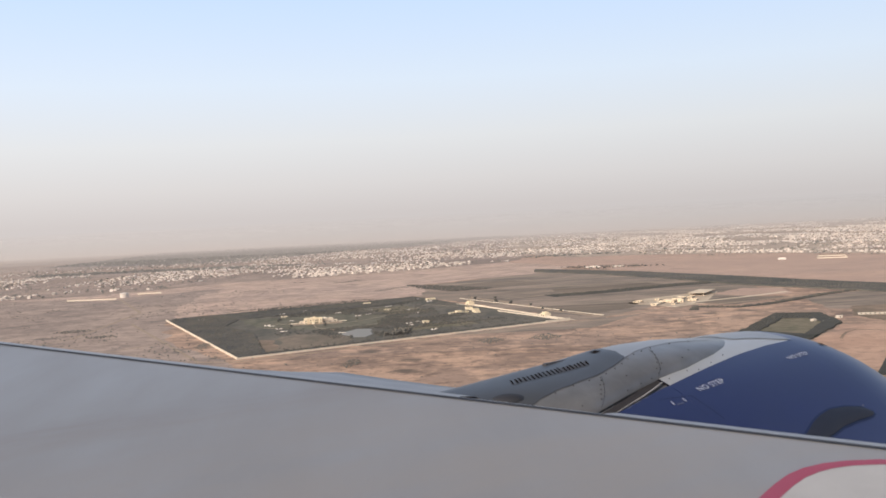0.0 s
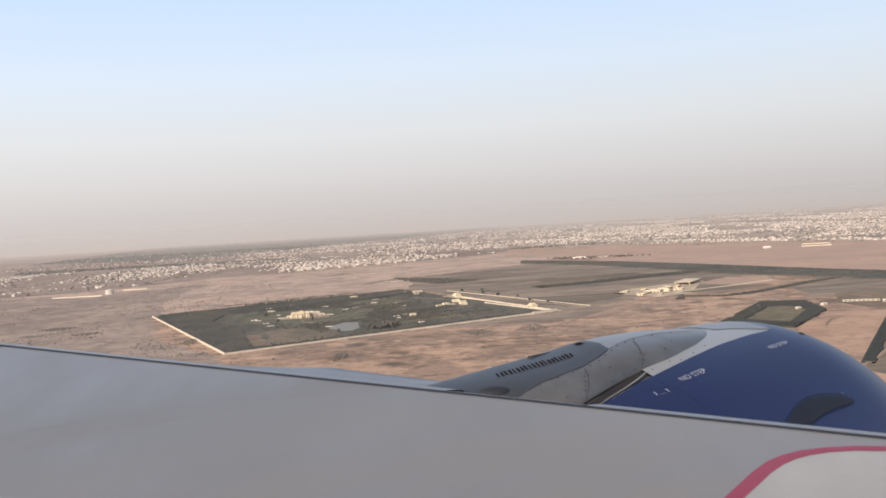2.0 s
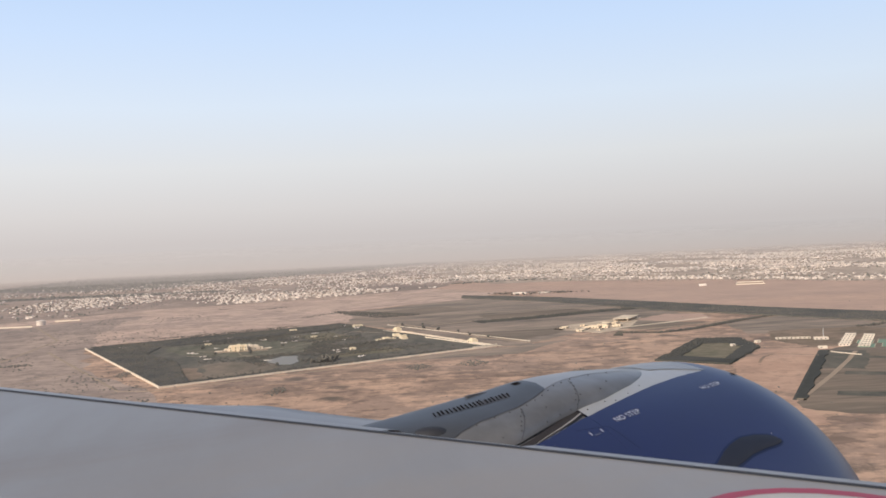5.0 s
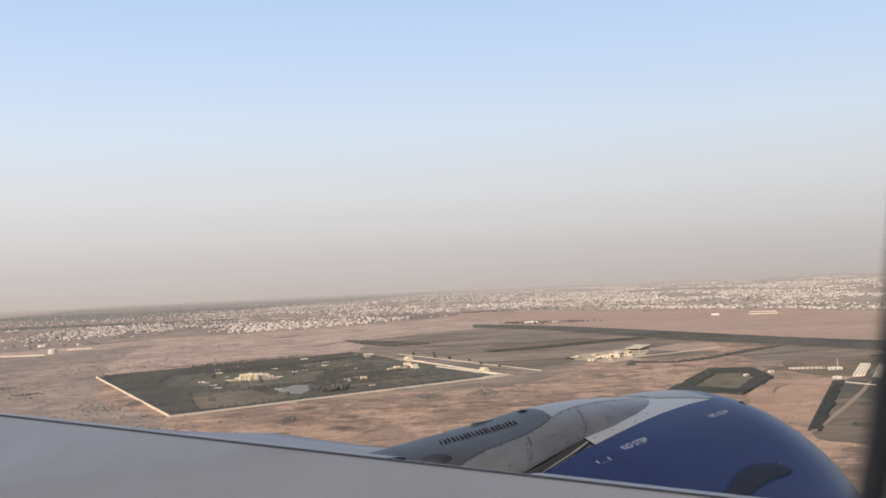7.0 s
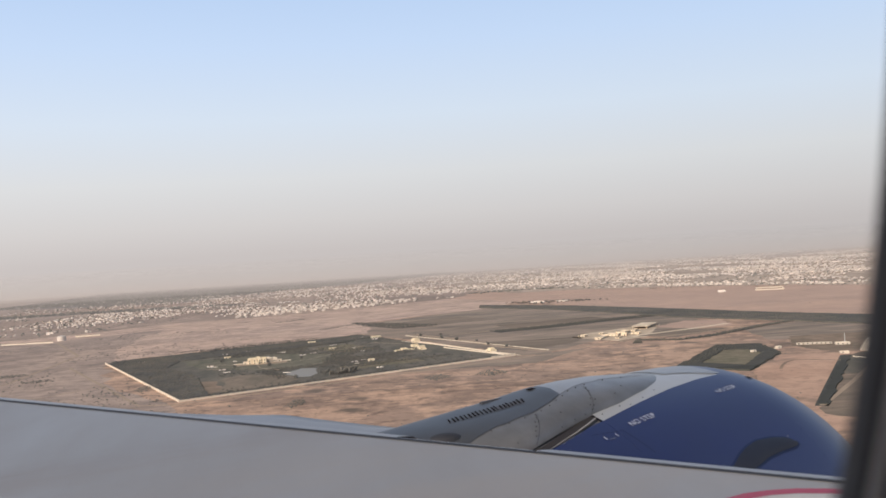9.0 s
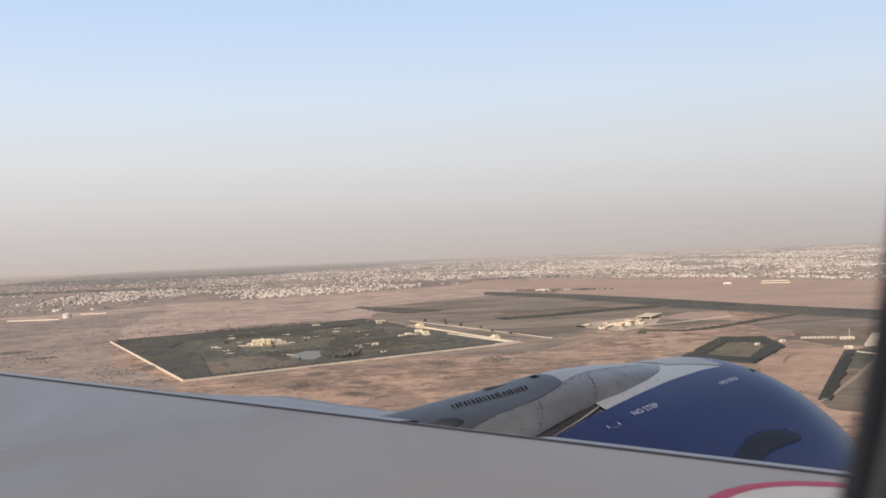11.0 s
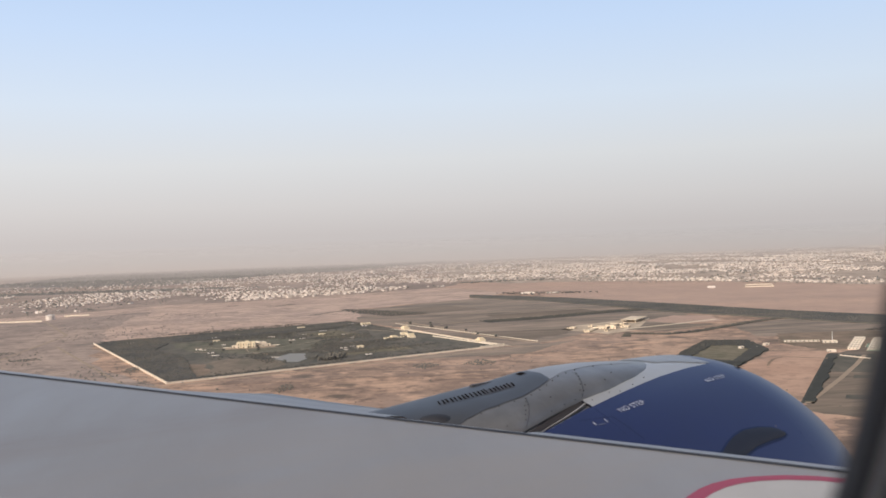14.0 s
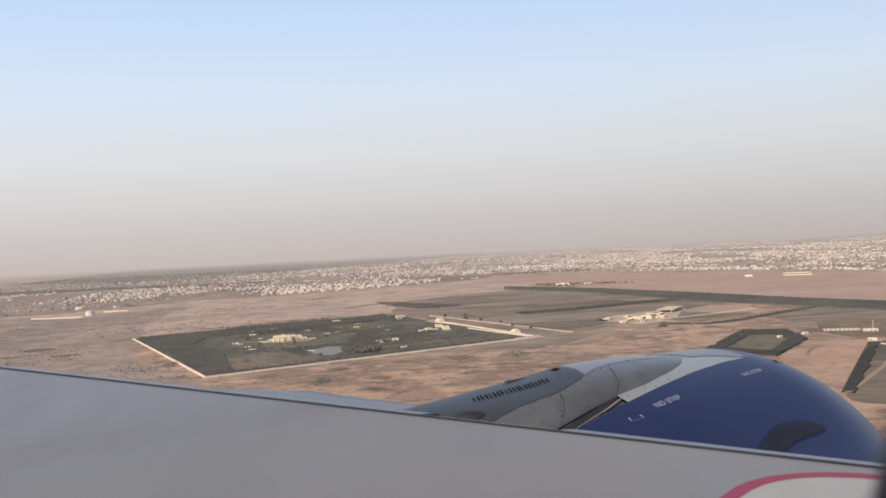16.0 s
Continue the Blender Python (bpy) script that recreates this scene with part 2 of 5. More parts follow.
def inboard_tone(m):
    """Soft brown tone over the inboard wing, with a darker streak behind the pylon."""
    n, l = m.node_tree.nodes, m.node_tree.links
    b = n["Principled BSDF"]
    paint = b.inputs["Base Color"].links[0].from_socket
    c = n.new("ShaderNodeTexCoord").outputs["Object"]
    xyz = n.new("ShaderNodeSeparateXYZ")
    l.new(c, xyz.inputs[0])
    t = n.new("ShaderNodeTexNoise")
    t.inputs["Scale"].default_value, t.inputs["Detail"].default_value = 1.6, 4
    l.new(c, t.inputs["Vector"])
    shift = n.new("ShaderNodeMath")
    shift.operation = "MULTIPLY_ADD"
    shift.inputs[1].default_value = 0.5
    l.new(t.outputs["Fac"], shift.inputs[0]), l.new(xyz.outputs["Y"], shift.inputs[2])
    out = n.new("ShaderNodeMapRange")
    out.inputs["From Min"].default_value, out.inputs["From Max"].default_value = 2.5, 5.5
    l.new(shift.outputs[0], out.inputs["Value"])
    tone_stops = [(0.0, 0.75, (0.284, 0.252, 0.224)), (0.45, 0.70, (0.268, 0.240, 0.216)), (0.66, 0.55, (0.234, 0.209, 0.189)), (0.77, 0.85, (0.208, 0.184, 0.166)),
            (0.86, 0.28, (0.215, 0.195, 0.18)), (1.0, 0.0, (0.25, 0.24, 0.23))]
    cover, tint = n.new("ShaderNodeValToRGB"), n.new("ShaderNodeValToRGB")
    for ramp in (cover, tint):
        while len(ramp.color_ramp.elements) < len(tone_stops):
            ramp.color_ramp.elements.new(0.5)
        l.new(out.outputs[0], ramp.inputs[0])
    for e, g, (spot, v, colour) in zip(cover.color_ramp.elements, tint.color_ramp.elements, tone_stops):
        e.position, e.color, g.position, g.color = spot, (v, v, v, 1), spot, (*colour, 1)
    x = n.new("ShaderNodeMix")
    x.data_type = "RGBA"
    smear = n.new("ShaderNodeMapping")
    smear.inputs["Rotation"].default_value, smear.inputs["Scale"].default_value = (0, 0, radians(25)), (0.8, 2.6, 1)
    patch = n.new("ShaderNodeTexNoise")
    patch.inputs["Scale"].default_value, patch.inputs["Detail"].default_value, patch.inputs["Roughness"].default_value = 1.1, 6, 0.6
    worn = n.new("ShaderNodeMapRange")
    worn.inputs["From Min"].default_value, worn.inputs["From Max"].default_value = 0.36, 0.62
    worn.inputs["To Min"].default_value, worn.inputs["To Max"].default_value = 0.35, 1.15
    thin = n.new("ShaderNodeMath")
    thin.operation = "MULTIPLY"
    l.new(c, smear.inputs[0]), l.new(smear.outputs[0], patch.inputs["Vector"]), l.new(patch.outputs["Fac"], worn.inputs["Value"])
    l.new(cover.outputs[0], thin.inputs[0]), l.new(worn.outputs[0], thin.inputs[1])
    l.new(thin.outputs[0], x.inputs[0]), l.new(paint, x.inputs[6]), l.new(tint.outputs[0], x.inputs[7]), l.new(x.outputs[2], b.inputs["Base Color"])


inboard_tone(WINGPAINT)
SLATPAINT = material("pale_slat_paint", (0.240, 0.247, 0.268), 0.40, second=(0.20, 0.208, 0.228), fine=2.0, coarse=0.6)
GAP = material("near_black_gap", (0.03, 0.03, 0.035), 0.7, fine=8, coarse=1)
WALKWHITE = material("worn_white_walkway", (0.48, 0.455, 0.43), 0.55, second=(0.40, 0.38, 0.36), fine=5, coarse=1.2, mix=0.8)
WALKRED = material("crimson_border_paint", (0.36, 0.045, 0.085), 0.5, second=(0.30, 0.045, 0.08), fine=6, coarse=1)
BLUE = material("dark_blue_gloss_paint", (0.0165, 0.0243, 0.090), 0.42, second=(0.020, 0.028, 0.084), fine=3, coarse=0.7, mix=1.0, coat=0.42, haze=0.42)
WHITEBAND = material("pale_grey_gloss_paint", (0.35, 0.355, 0.365), 0.38, second=(0.28, 0.275, 0.275), fine=4, coarse=0.8, coat=0.2)
COWLGREY = material("bare_grey_cowl", (0.215, 0.213, 0.214), 0.36, 0.28, second=(0.135, 0.133, 0.134), fine=7, coarse=1.6, mix=1.0)
PYLONGREY = material("dark_grey_pylon_paint", (0.066, 0.069, 0.075), 0.40, second=(0.046, 0.048, 0.053), fine=5, coarse=1.0, mix=0.8)
SEAMCREAM = material("worn_cream_edge_paint", (0.42, 0.40, 0.385), 0.5, second=(0.30, 0.285, 0.275), fine=14, coarse=3, mix=1.0)
MARKWHITE = material("white_marking", (0.50, 0.52, 0.60), 0.5, second=(0.34, 0.37, 0.46), fine=30, coarse=8)
TICKGREY = material("faded_marking", (0.12, 0.135, 0.21), 0.5, fine=30, coarse=8)
RIVET = material("dull_rivet", (0.10, 0.10, 0.10), 0.5, 0.5, fine=30, coarse=8)
SLOTBLACK = material("near_black_slot", (0.016, 0.012, 0.011), 0.92, fine=20, coarse=4)
RUSTY = material("brown_heat_stain", (0.058, 0.052, 0.053), 0.5, 0.0, second=(0.046, 0.048, 0.053), fine=18, coarse=5, mix=1.0)
STEPBROWN = material("dark_brown_step_metal", (0.05, 0.042, 0.038), 0.5, 0.3, second=(0.035, 0.03, 0.03), fine=12, coarse=3)
TRIM = material("dark_window_trim", (0.115, 0.102, 0.092), 0.8, second=(0.08, 0.071, 0.065), fine=20, coarse=4)
REVEALSTRIP = material("grey_reveal_strip", (0.46, 0.39, 0.33), 0.7, second=(0.38, 0.32, 0.27), fine=20, coarse=4)
CABIN = material("cabin_lining", (0.08, 0.08, 0.085), 0.7, fine=10, coarse=2)
FUSE = material("white_fuselage_paint", (0.70, 0.70, 0.71), 0.35, fine=4, coarse=0.6, coat=0.3)
NIGHT = material("blue_black_paint", (0.012, 0.015, 0.028), 0.6, second=(0.017, 0.020, 0.034), fine=14, coarse=5, mix=1.0)
# In-between blue that softens the painted patch's edge.
SOFTRIM = material("half_dark_blue_paint", (0.012, 0.020, 0.060), 0.55, second=(0.014, 0.023, 0.070), fine=14, coarse=5, mix=1.0)
CROWNGREY = material("light_grey_fairing_paint", (0.27, 0.28, 0.30), 0.36, second=(0.22, 0.225, 0.24), fine=5, coarse=1.0, mix=0.8)
# Town foliage paled in its colour for distance haze; the desert scrub shares it.
TOWNLEAF = material("haze_paled_grey_foliage", (0.16, 0.155, 0.135), 0.95, second=(0.20, 0.185, 0.16), fine=0.5, coarse=0.05, mix=1.0, random_by="island", spread=0.2)


# ---- building blocks ----
def link(name, bm, mat, parent=None, label="", smooth=False):
    me = bpy.data.meshes.new(name)
    bm.normal_update()
    bm.to_mesh(me)
    bm.free()
    if smooth:
        me.shade_smooth()
    me.materials.append(mat)
    ob = new(name, me)
    if parent:
        ob.parent = parent
    return tagged(ob, label)


def part(name, bm, mat, parent, label="", smooth=False):
    return link(name, bm, mat, parent, label, smooth)


def empty(name, m, label, category, group="", kind=""):
    ob = new(name)
    ob.empty_display_size = 0.2
    ob.matrix_world = m
    return tagged(ob, label, category, group, kind)


def box(bm, x0, x1, y0, y1, z0, z1, bevel=0.0):
    v = [bm.verts.new((x, y, z)) for z in (z0, z1) for x, y in ((x0, y0), (x1, y0), (x1, y1), (x0, y1))]
    fs = [bm.faces.new([v[i] for i in f]) for f in ((3, 2, 1, 0), (4, 5, 6, 7), (0, 1, 5, 4), (1, 2, 6, 5), (2, 3, 7, 6), (3, 0, 4, 7))]
    if bevel:
        bmesh.ops.bevel(bm, geom=list({e for f in fs for e in f.edges}), offset=bevel, segments=1, affect="EDGES")
    return bm


def boxes(*dims):
    bm = bmesh.new()
    for d in dims:
        box(bm, *d)
    return bm


def slab(points, z0, z1):
    """An upright prism over a polygon."""
    bm = bmesh.new()
    low = [bm.verts.new((x, y, z0)) for x, y in points]
    high = [bm.verts.new((x, y, z1)) for x, y in points]
    n = len(points)
    bm.faces.new(high), bm.faces.new(low[::-1])
    for i in range(n):
        bm.faces.new((low[i], low[(i + 1) % n], high[(i + 1) % n], high[i]))
    bmesh.ops.recalc_face_normals(bm, faces=bm.faces)
    return bm


def sheet(grid):
    """Faces over rows of points of equal length."""
    bm = bmesh.new()
    vs = [[bm.verts.new(p) for p in row] for row in grid]
    for a, b in zip(vs, vs[1:]):
        for i in range(len(a) - 1):
            bm.faces.new((a[i], a[i + 1], b[i + 1], b[i]))
    return bm


def soup(name, verts, tris, mat, label, category, smooth=False):
    """One joined mesh of many small pieces."""
    me = bpy.data.meshes.new(name)
    verts, tris = np.asarray(verts, np.float32), np.asarray(tris, np.int32)
    me.vertices.add(len(verts))
    me.vertices.foreach_set("co", verts.ravel())
    me.loops.add(tris.size)
    me.loops.foreach_set("vertex_index", tris.ravel())
    me.polygons.add(len(tris))
    me.polygons.foreach_set("loop_start", np.arange(0, tris.size, 3, dtype=np.int32))
    me.update(calc_edges=True)
    me.validate()
    if smooth:
        me.shade_smooth()
    me.materials.append(mat)
    return tagged(new(name, me), label, category, kind="stuff")


def spread_of(templates, places):
    """Copies of (verts, tris) templates at rows of x, y, z, turn, width, height, joined."""
    rng = np.random.default_rng(5)
    vs, ts, base = [], [], 0
    for x, y, z, turn, w, h in places:
        v, t = templates[rng.integers(len(templates))]
        c, s = math.cos(turn), math.sin(turn)
        q = v * (w, w, h)
        q = np.stack([q[:, 0] * c - q[:, 1] * s + x, q[:, 0] * s + q[:, 1] * c + y, q[:, 2] + z], 1)
        vs.append(q), ts.append(t + base)
        base += len(v)
    return np.concatenate(vs), np.concatenate(ts)


def canopy(places, outlines, height):
    """A close wood: uneven shrubs that stand out of one mass of foliage, with sides and top."""
    vs, ts = spread_of(SHRUBS, places)
    vs, ts = [vs], [ts]
    base = len(vs[0])
    for k, outline in enumerate(outlines):
        pts = ragged(at(outline), 1.6)
        height += 0.06 * k
        bm = bmesh.new()
        bm.faces.new([bm.verts.new((x, y, GZ + height)) for x, y in pts])
        for (x0, y0), (x1, y1) in zip(pts, pts[1:] + pts[:1]):
            bm.faces.new([bm.verts.new(q) for q in ((x0, y0, GZ - 0.1), (x1, y1, GZ - 0.1), (x1, y1, GZ + height), (x0, y0, GZ + height))])
        v, t = arrays(bm)
        vs.append(v), ts.append(t + base)
        base += len(v)
    return np.concatenate(vs), np.concatenate(ts)


def arrays(bm):
    bmesh.ops.triangulate(bm, faces=bm.faces[:])
    bm.verts.index_update()
    out = np.array([v.co for v in bm.verts]), np.array([[v.index for v in f.verts] for f in bm.faces])
    bm.free()
    return out


def inside(p, poly):
    x, y = p
    hit = False
    for (x0, y0), (x1, y1) in zip(poly, poly[1:] + poly[:1]):
        if (y0 > y) != (y1 > y) and x < (x1 - x0) * (y - y0) / (y1 - y0) + x0:
            hit = not hit
    return hit


def crown(bm, rng, clumps, rad=0.5, low=0.35):
    """Uneven clumps of foliage in a unit tree, with gaps between them."""
    for k in range(clumps):
        a, r = k * 2.4 + rng.uniform(-0.4, 0.4), rad * math.sqrt((k + 0.4) / clumps) * 0.75
        size = rng.uniform(0.16, 0.27)
        m = Matrix.LocRotScale((r * math.cos(a), r * math.sin(a), rng.uniform(low, 0.85) - 0.25 * r), Euler((rng.uniform(0, 3), rng.uniform(0, 3), 0)),
                               (size, size * rng.uniform(0.75, 1.2), size * rng.uniform(0.7, 1.0)))
        made = bmesh.ops.create_icosphere(bm, subdivisions=1, radius=1, matrix=m)["verts"]
        for v in made:
            v.co += Vector((rng.uniform(-1, 1), rng.uniform(-1, 1), rng.uniform(-1, 1))) * size * 0.22
    return bm


def stem(bm, rng):
    """A tapered trunk with three limbs, in a unit tree."""
    bmesh.ops.create_cone(bm, segments=6, radius1=0.045, radius2=0.02, depth=0.55, matrix=Matrix.Translation((0, 0, 0.275)))
    for k in range(3):
        a = k * 2.1 + rng.uniform(0, 1)
        m = Matrix.Translation((0.1 * math.cos(a), 0.1 * math.sin(a), 0.5)) @ Euler((0.7 * -math.sin(a), 0.7 * math.cos(a), 0)).to_matrix().to_4x4()
        bmesh.ops.create_cone(bm, segments=4, radius1=0.018, radius2=0.008, depth=0.3, matrix=m)
    return bm


def tree_template(seed, clumps, rad=0.5, low=0.35, trunk=True):
    rng = random.Random(seed)
    bm = bmesh.new()
    if trunk:
        stem(bm, rng)
    return arrays(crown(bm, rng, clumps, rad, low))


SHRUBS = [tree_template(20 + k, 4, 0.55, 0.12, False) for k in range(6)]


# ---- aircraft: axes s (forward), l (outboard to the left), z (up) ----
AIR = Matrix(((0.82238, -0.56877, -0.01396, 0), (0.56868, 0.82250, -0.00966, 0), (0.01698, 0.0, 0.99986, 0), (0, 0, 0, 1)))
LE_S, LE_Z, SWEEP, DIHEDRAL = 3.922, -1.142, 0.5233, 0.0651


def lead(l):
    """The joint behind the leading edge, at l metres outboard."""
    return LE_S - SWEEP * (l - 1), LE_Z + DIHEDRAL * (l - 1)


def skin(s, l, off=0.0):
    """The wing's upper surface."""
    s0, z0 = lead(l)
    return s, l, z0 - 0.004 * max(0.0, s0 - s) ** 2 + off


def build_wing():
    wing = empty("aircraft_wing", AIR @ Matrix.Scale(0.82, 4), "grey painted airliner wing with a dark joint behind its leading edge", "wing")
    stations = [-0.9, 0.4, 1, 1.5, 2, 2.5, 3, 3.5, 4, 4.5, 5, 5.5, 6, 7, 8, 10, 12, 15]
    top, low = [], []
    for l in stations:
        s0, z0 = lead(l)
        chord = max(1.6, 6.6 - 0.36 * l)
        steps = [chord * (k / 14) ** 1.5 for k in range(15)]
        top.append([skin(s0 - 0.012 - d, l) for d in steps])
        low.append([(s0 - 0.03 - d, l, z0 - 0.05 - 0.004 * d * d - 0.42 * math.sin(math.pi * (d / chord) ** 0.6) * (1 - l / 22)) for d in steps])
    part("upper_skin", sheet(top), WINGPAINT, wing, smooth=True)
    part("lower_skin", sheet([row[::-1] for row in low]), WINGPAINT, wing, smooth=True)
    # Dark strip laid on the skin, widened to show, in place of a recessed gap.
    part("joint", sheet([[(lead(l)[0] - 0.022, l, lead(l)[1] + 0.0025), (lead(l)[0] + 0.014, l, lead(l)[1] + 0.0025)] for l in stations]), GAP, wing,
         "dark strip along the slat joint")

    def nose(l0, l1, name, deep=1.0):
        rows = []
        for k in range(13):
            l = l0 + (l1 - l0) * k / 12
            s0, z0 = lead(l)
            row = [(s0 + 0.010, l, z0 - 0.03), (s0 + 0.012, l, z0 + 0.0)]
            row += [(s0 + 0.012 + 0.085 * deep * j / 4, l, z0 - 0.0005 * j * j) for j in range(1, 5)]
            row += [(s0 + 0.012 + 0.085 * deep + 0.10 * deep * math.sin(a), l, z0 - 0.008 - 0.14 * (1 - math.cos(a))) for a in (0.3, 0.6, 0.9, 1.2, 1.57, 2.0, 2.5, 3.0)]
            row.append((s0 - 0.03, l, z0 - 0.3))
            rows.append(row)
        part(name, sheet(rows), SLATPAINT, wing, "pale grey slat along the leading edge", True)

    nose(-0.9, 3.28, "slat")
    nose(3.29, 3.91, "slat", 0.55)
    nose(3.92, 9.0, "slat")
    nose(9.02, 15.0, "slat")
    # the walkway panel and its border
    outer = [(0.9, 1.534), (1.6, 1.844), (2.1, 2.069), (2.40, 2.184), (2.62, 2.267), (2.74, 2.302), (2.83, 2.312), (2.93, 2.302), (3.02, 2.269), (3.12, 2.209), (3.21, 2.124), (3.28, 2.014), (3.36, 1.834),
             (3.5, 1.484), (3.66, 1.084), (3.8, 0.684)]
    inner = [(0.9, 1.484), (1.6, 1.794), (2.1, 2.019), (2.43, 2.136), (2.66, 2.22), (2.76, 2.246), (2.84, 2.254), (2.91, 2.248), (2.99, 2.224), (3.075, 2.174), (3.165, 2.089), (3.235, 1.984), (3.315, 1.814),
             (3.455, 1.474), (3.615, 1.074), (3.755, 0.674)]
    part("walkway_border", sheet([[skin(*a, 0.004), skin(*b, 0.004)] for a, b in zip(outer, inner)]), WALKRED, wing, "crimson painted border line")
    part("walkway", sheet([[skin(s + (0.9 - s) * f, l + (0.6 - l) * f, 0.003) for f in (0, 0.15, 0.35, 0.6, 1.0)] for s, l in inner]), WALKWHITE, wing, "worn off-white walkway panel")
    for k in range(5):
        s, l = 0.80 + 0.035 * k, 7.02 - 0.055 * k
        part("marking_bar", sheet([[skin(s, l, 0.003), skin(s + 0.02, l, 0.003)], [skin(s - 0.1, l - 0.03, 0.003), skin(s - 0.08, l - 0.03, 0.003)]]), GAP, wing)
    return wing


NL, NZ, NR = 3.561, -1.962, 1.144


def girth(s):
    return NR - 0.8315 * max(0.0, s - 3.883) ** 3.616 - 0.03 * max(0.0, 3.883 - s) ** 2 + 0.55 * max(0.0, s - 4.3) ** 2


def on_cowl(s, phi, off=0.0):
    """A point of the nacelle; phi in degrees from the inboard side up over the crown."""
    r, a = girth(s) + off, radians(phi)
    return s, NL - r * math.cos(a), NZ + r * math.sin(a)


def interp(x, table):
    return float(np.interp(x, [a for a, _ in table], [b for _, b in table]))


LIVERY = [(2.70, 66.0), (3.064, 70.3), (3.085, 70.3), (3.40, 73.6), (3.66, 76.2), (3.91, 77.9), (4.10, 78.3)]
RIDGE = [(1.7, -0.865), (2.3, -0.832), (2.58, -0.814), (2.82, -0.797), (3.02, -0.775), (3.18, -0.770), (3.42, -0.777), (3.66, -0.800), (3.80, -0.815), (3.90, -0.826)]
HALF = [(1.7, 0.16), (2.2, 0.31), (2.45, 0.42), (2.6, 0.445), (2.65, 0.441), (2.8, 0.409), (2.96, 0.375), (3.1, 0.348), (3.3, 0.322), (3.55, 0.256), (3.7, 0.192), (3.80, 0.115), (3.86, 0.02)]


def on_fairing(s, a, off=0.0):
    """The pylon's fairing over the nacelle; a in degrees from its inboard foot over the ridge."""
    w, top = interp(s, HALF), interp(s, RIDGE)
    foot_l = 3.60 - w
    foot = NZ + math.sqrt(max(0.01, girth(s) ** 2 - (foot_l - NL) ** 2)) - 0.004
    h = max(0.004, top - foot)
    c, t = math.cos(radians(a)), math.sin(radians(a))
    side = w + off if c > 0 else 0.3 * w + off
    return s, 3.60 - side * math.copysign(abs(c) ** 0.95, c), foot + (h + off) * t ** 0.9


def lettering(text, size, s0, phi0, lean, engine):
    """Painted words that follow the cowl's curve."""
    curve = bpy.data.curves.new("words", "FONT")
    curve.body, curve.size, curve.space_character = text, size, 1.08
    tmp = new("words", curve)
    me = bpy.data.meshes.new_from_object(tmp.evaluated_get(bpy.context.evaluated_depsgraph_get()))
    bpy.data.objects.remove(tmp)
    bpy.data.curves.remove(curve)
    bm = bmesh.new()
    bm.from_mesh(me)
    bpy.data.meshes.remove(me)
    bmesh.ops.subdivide_edges(bm, edges=bm.edges[:], cuts=1)
    for v in bm.verts:
        x, y = v.co.x * 0.94, v.co.y
        v.co = on_cowl(s0 + x - lean * y, phi0 + math.degrees((y + lean * x) / NR), 0.0025)
    part("lettering", bm, MARKWHITE, engine, "white stencilled words NO STEP")


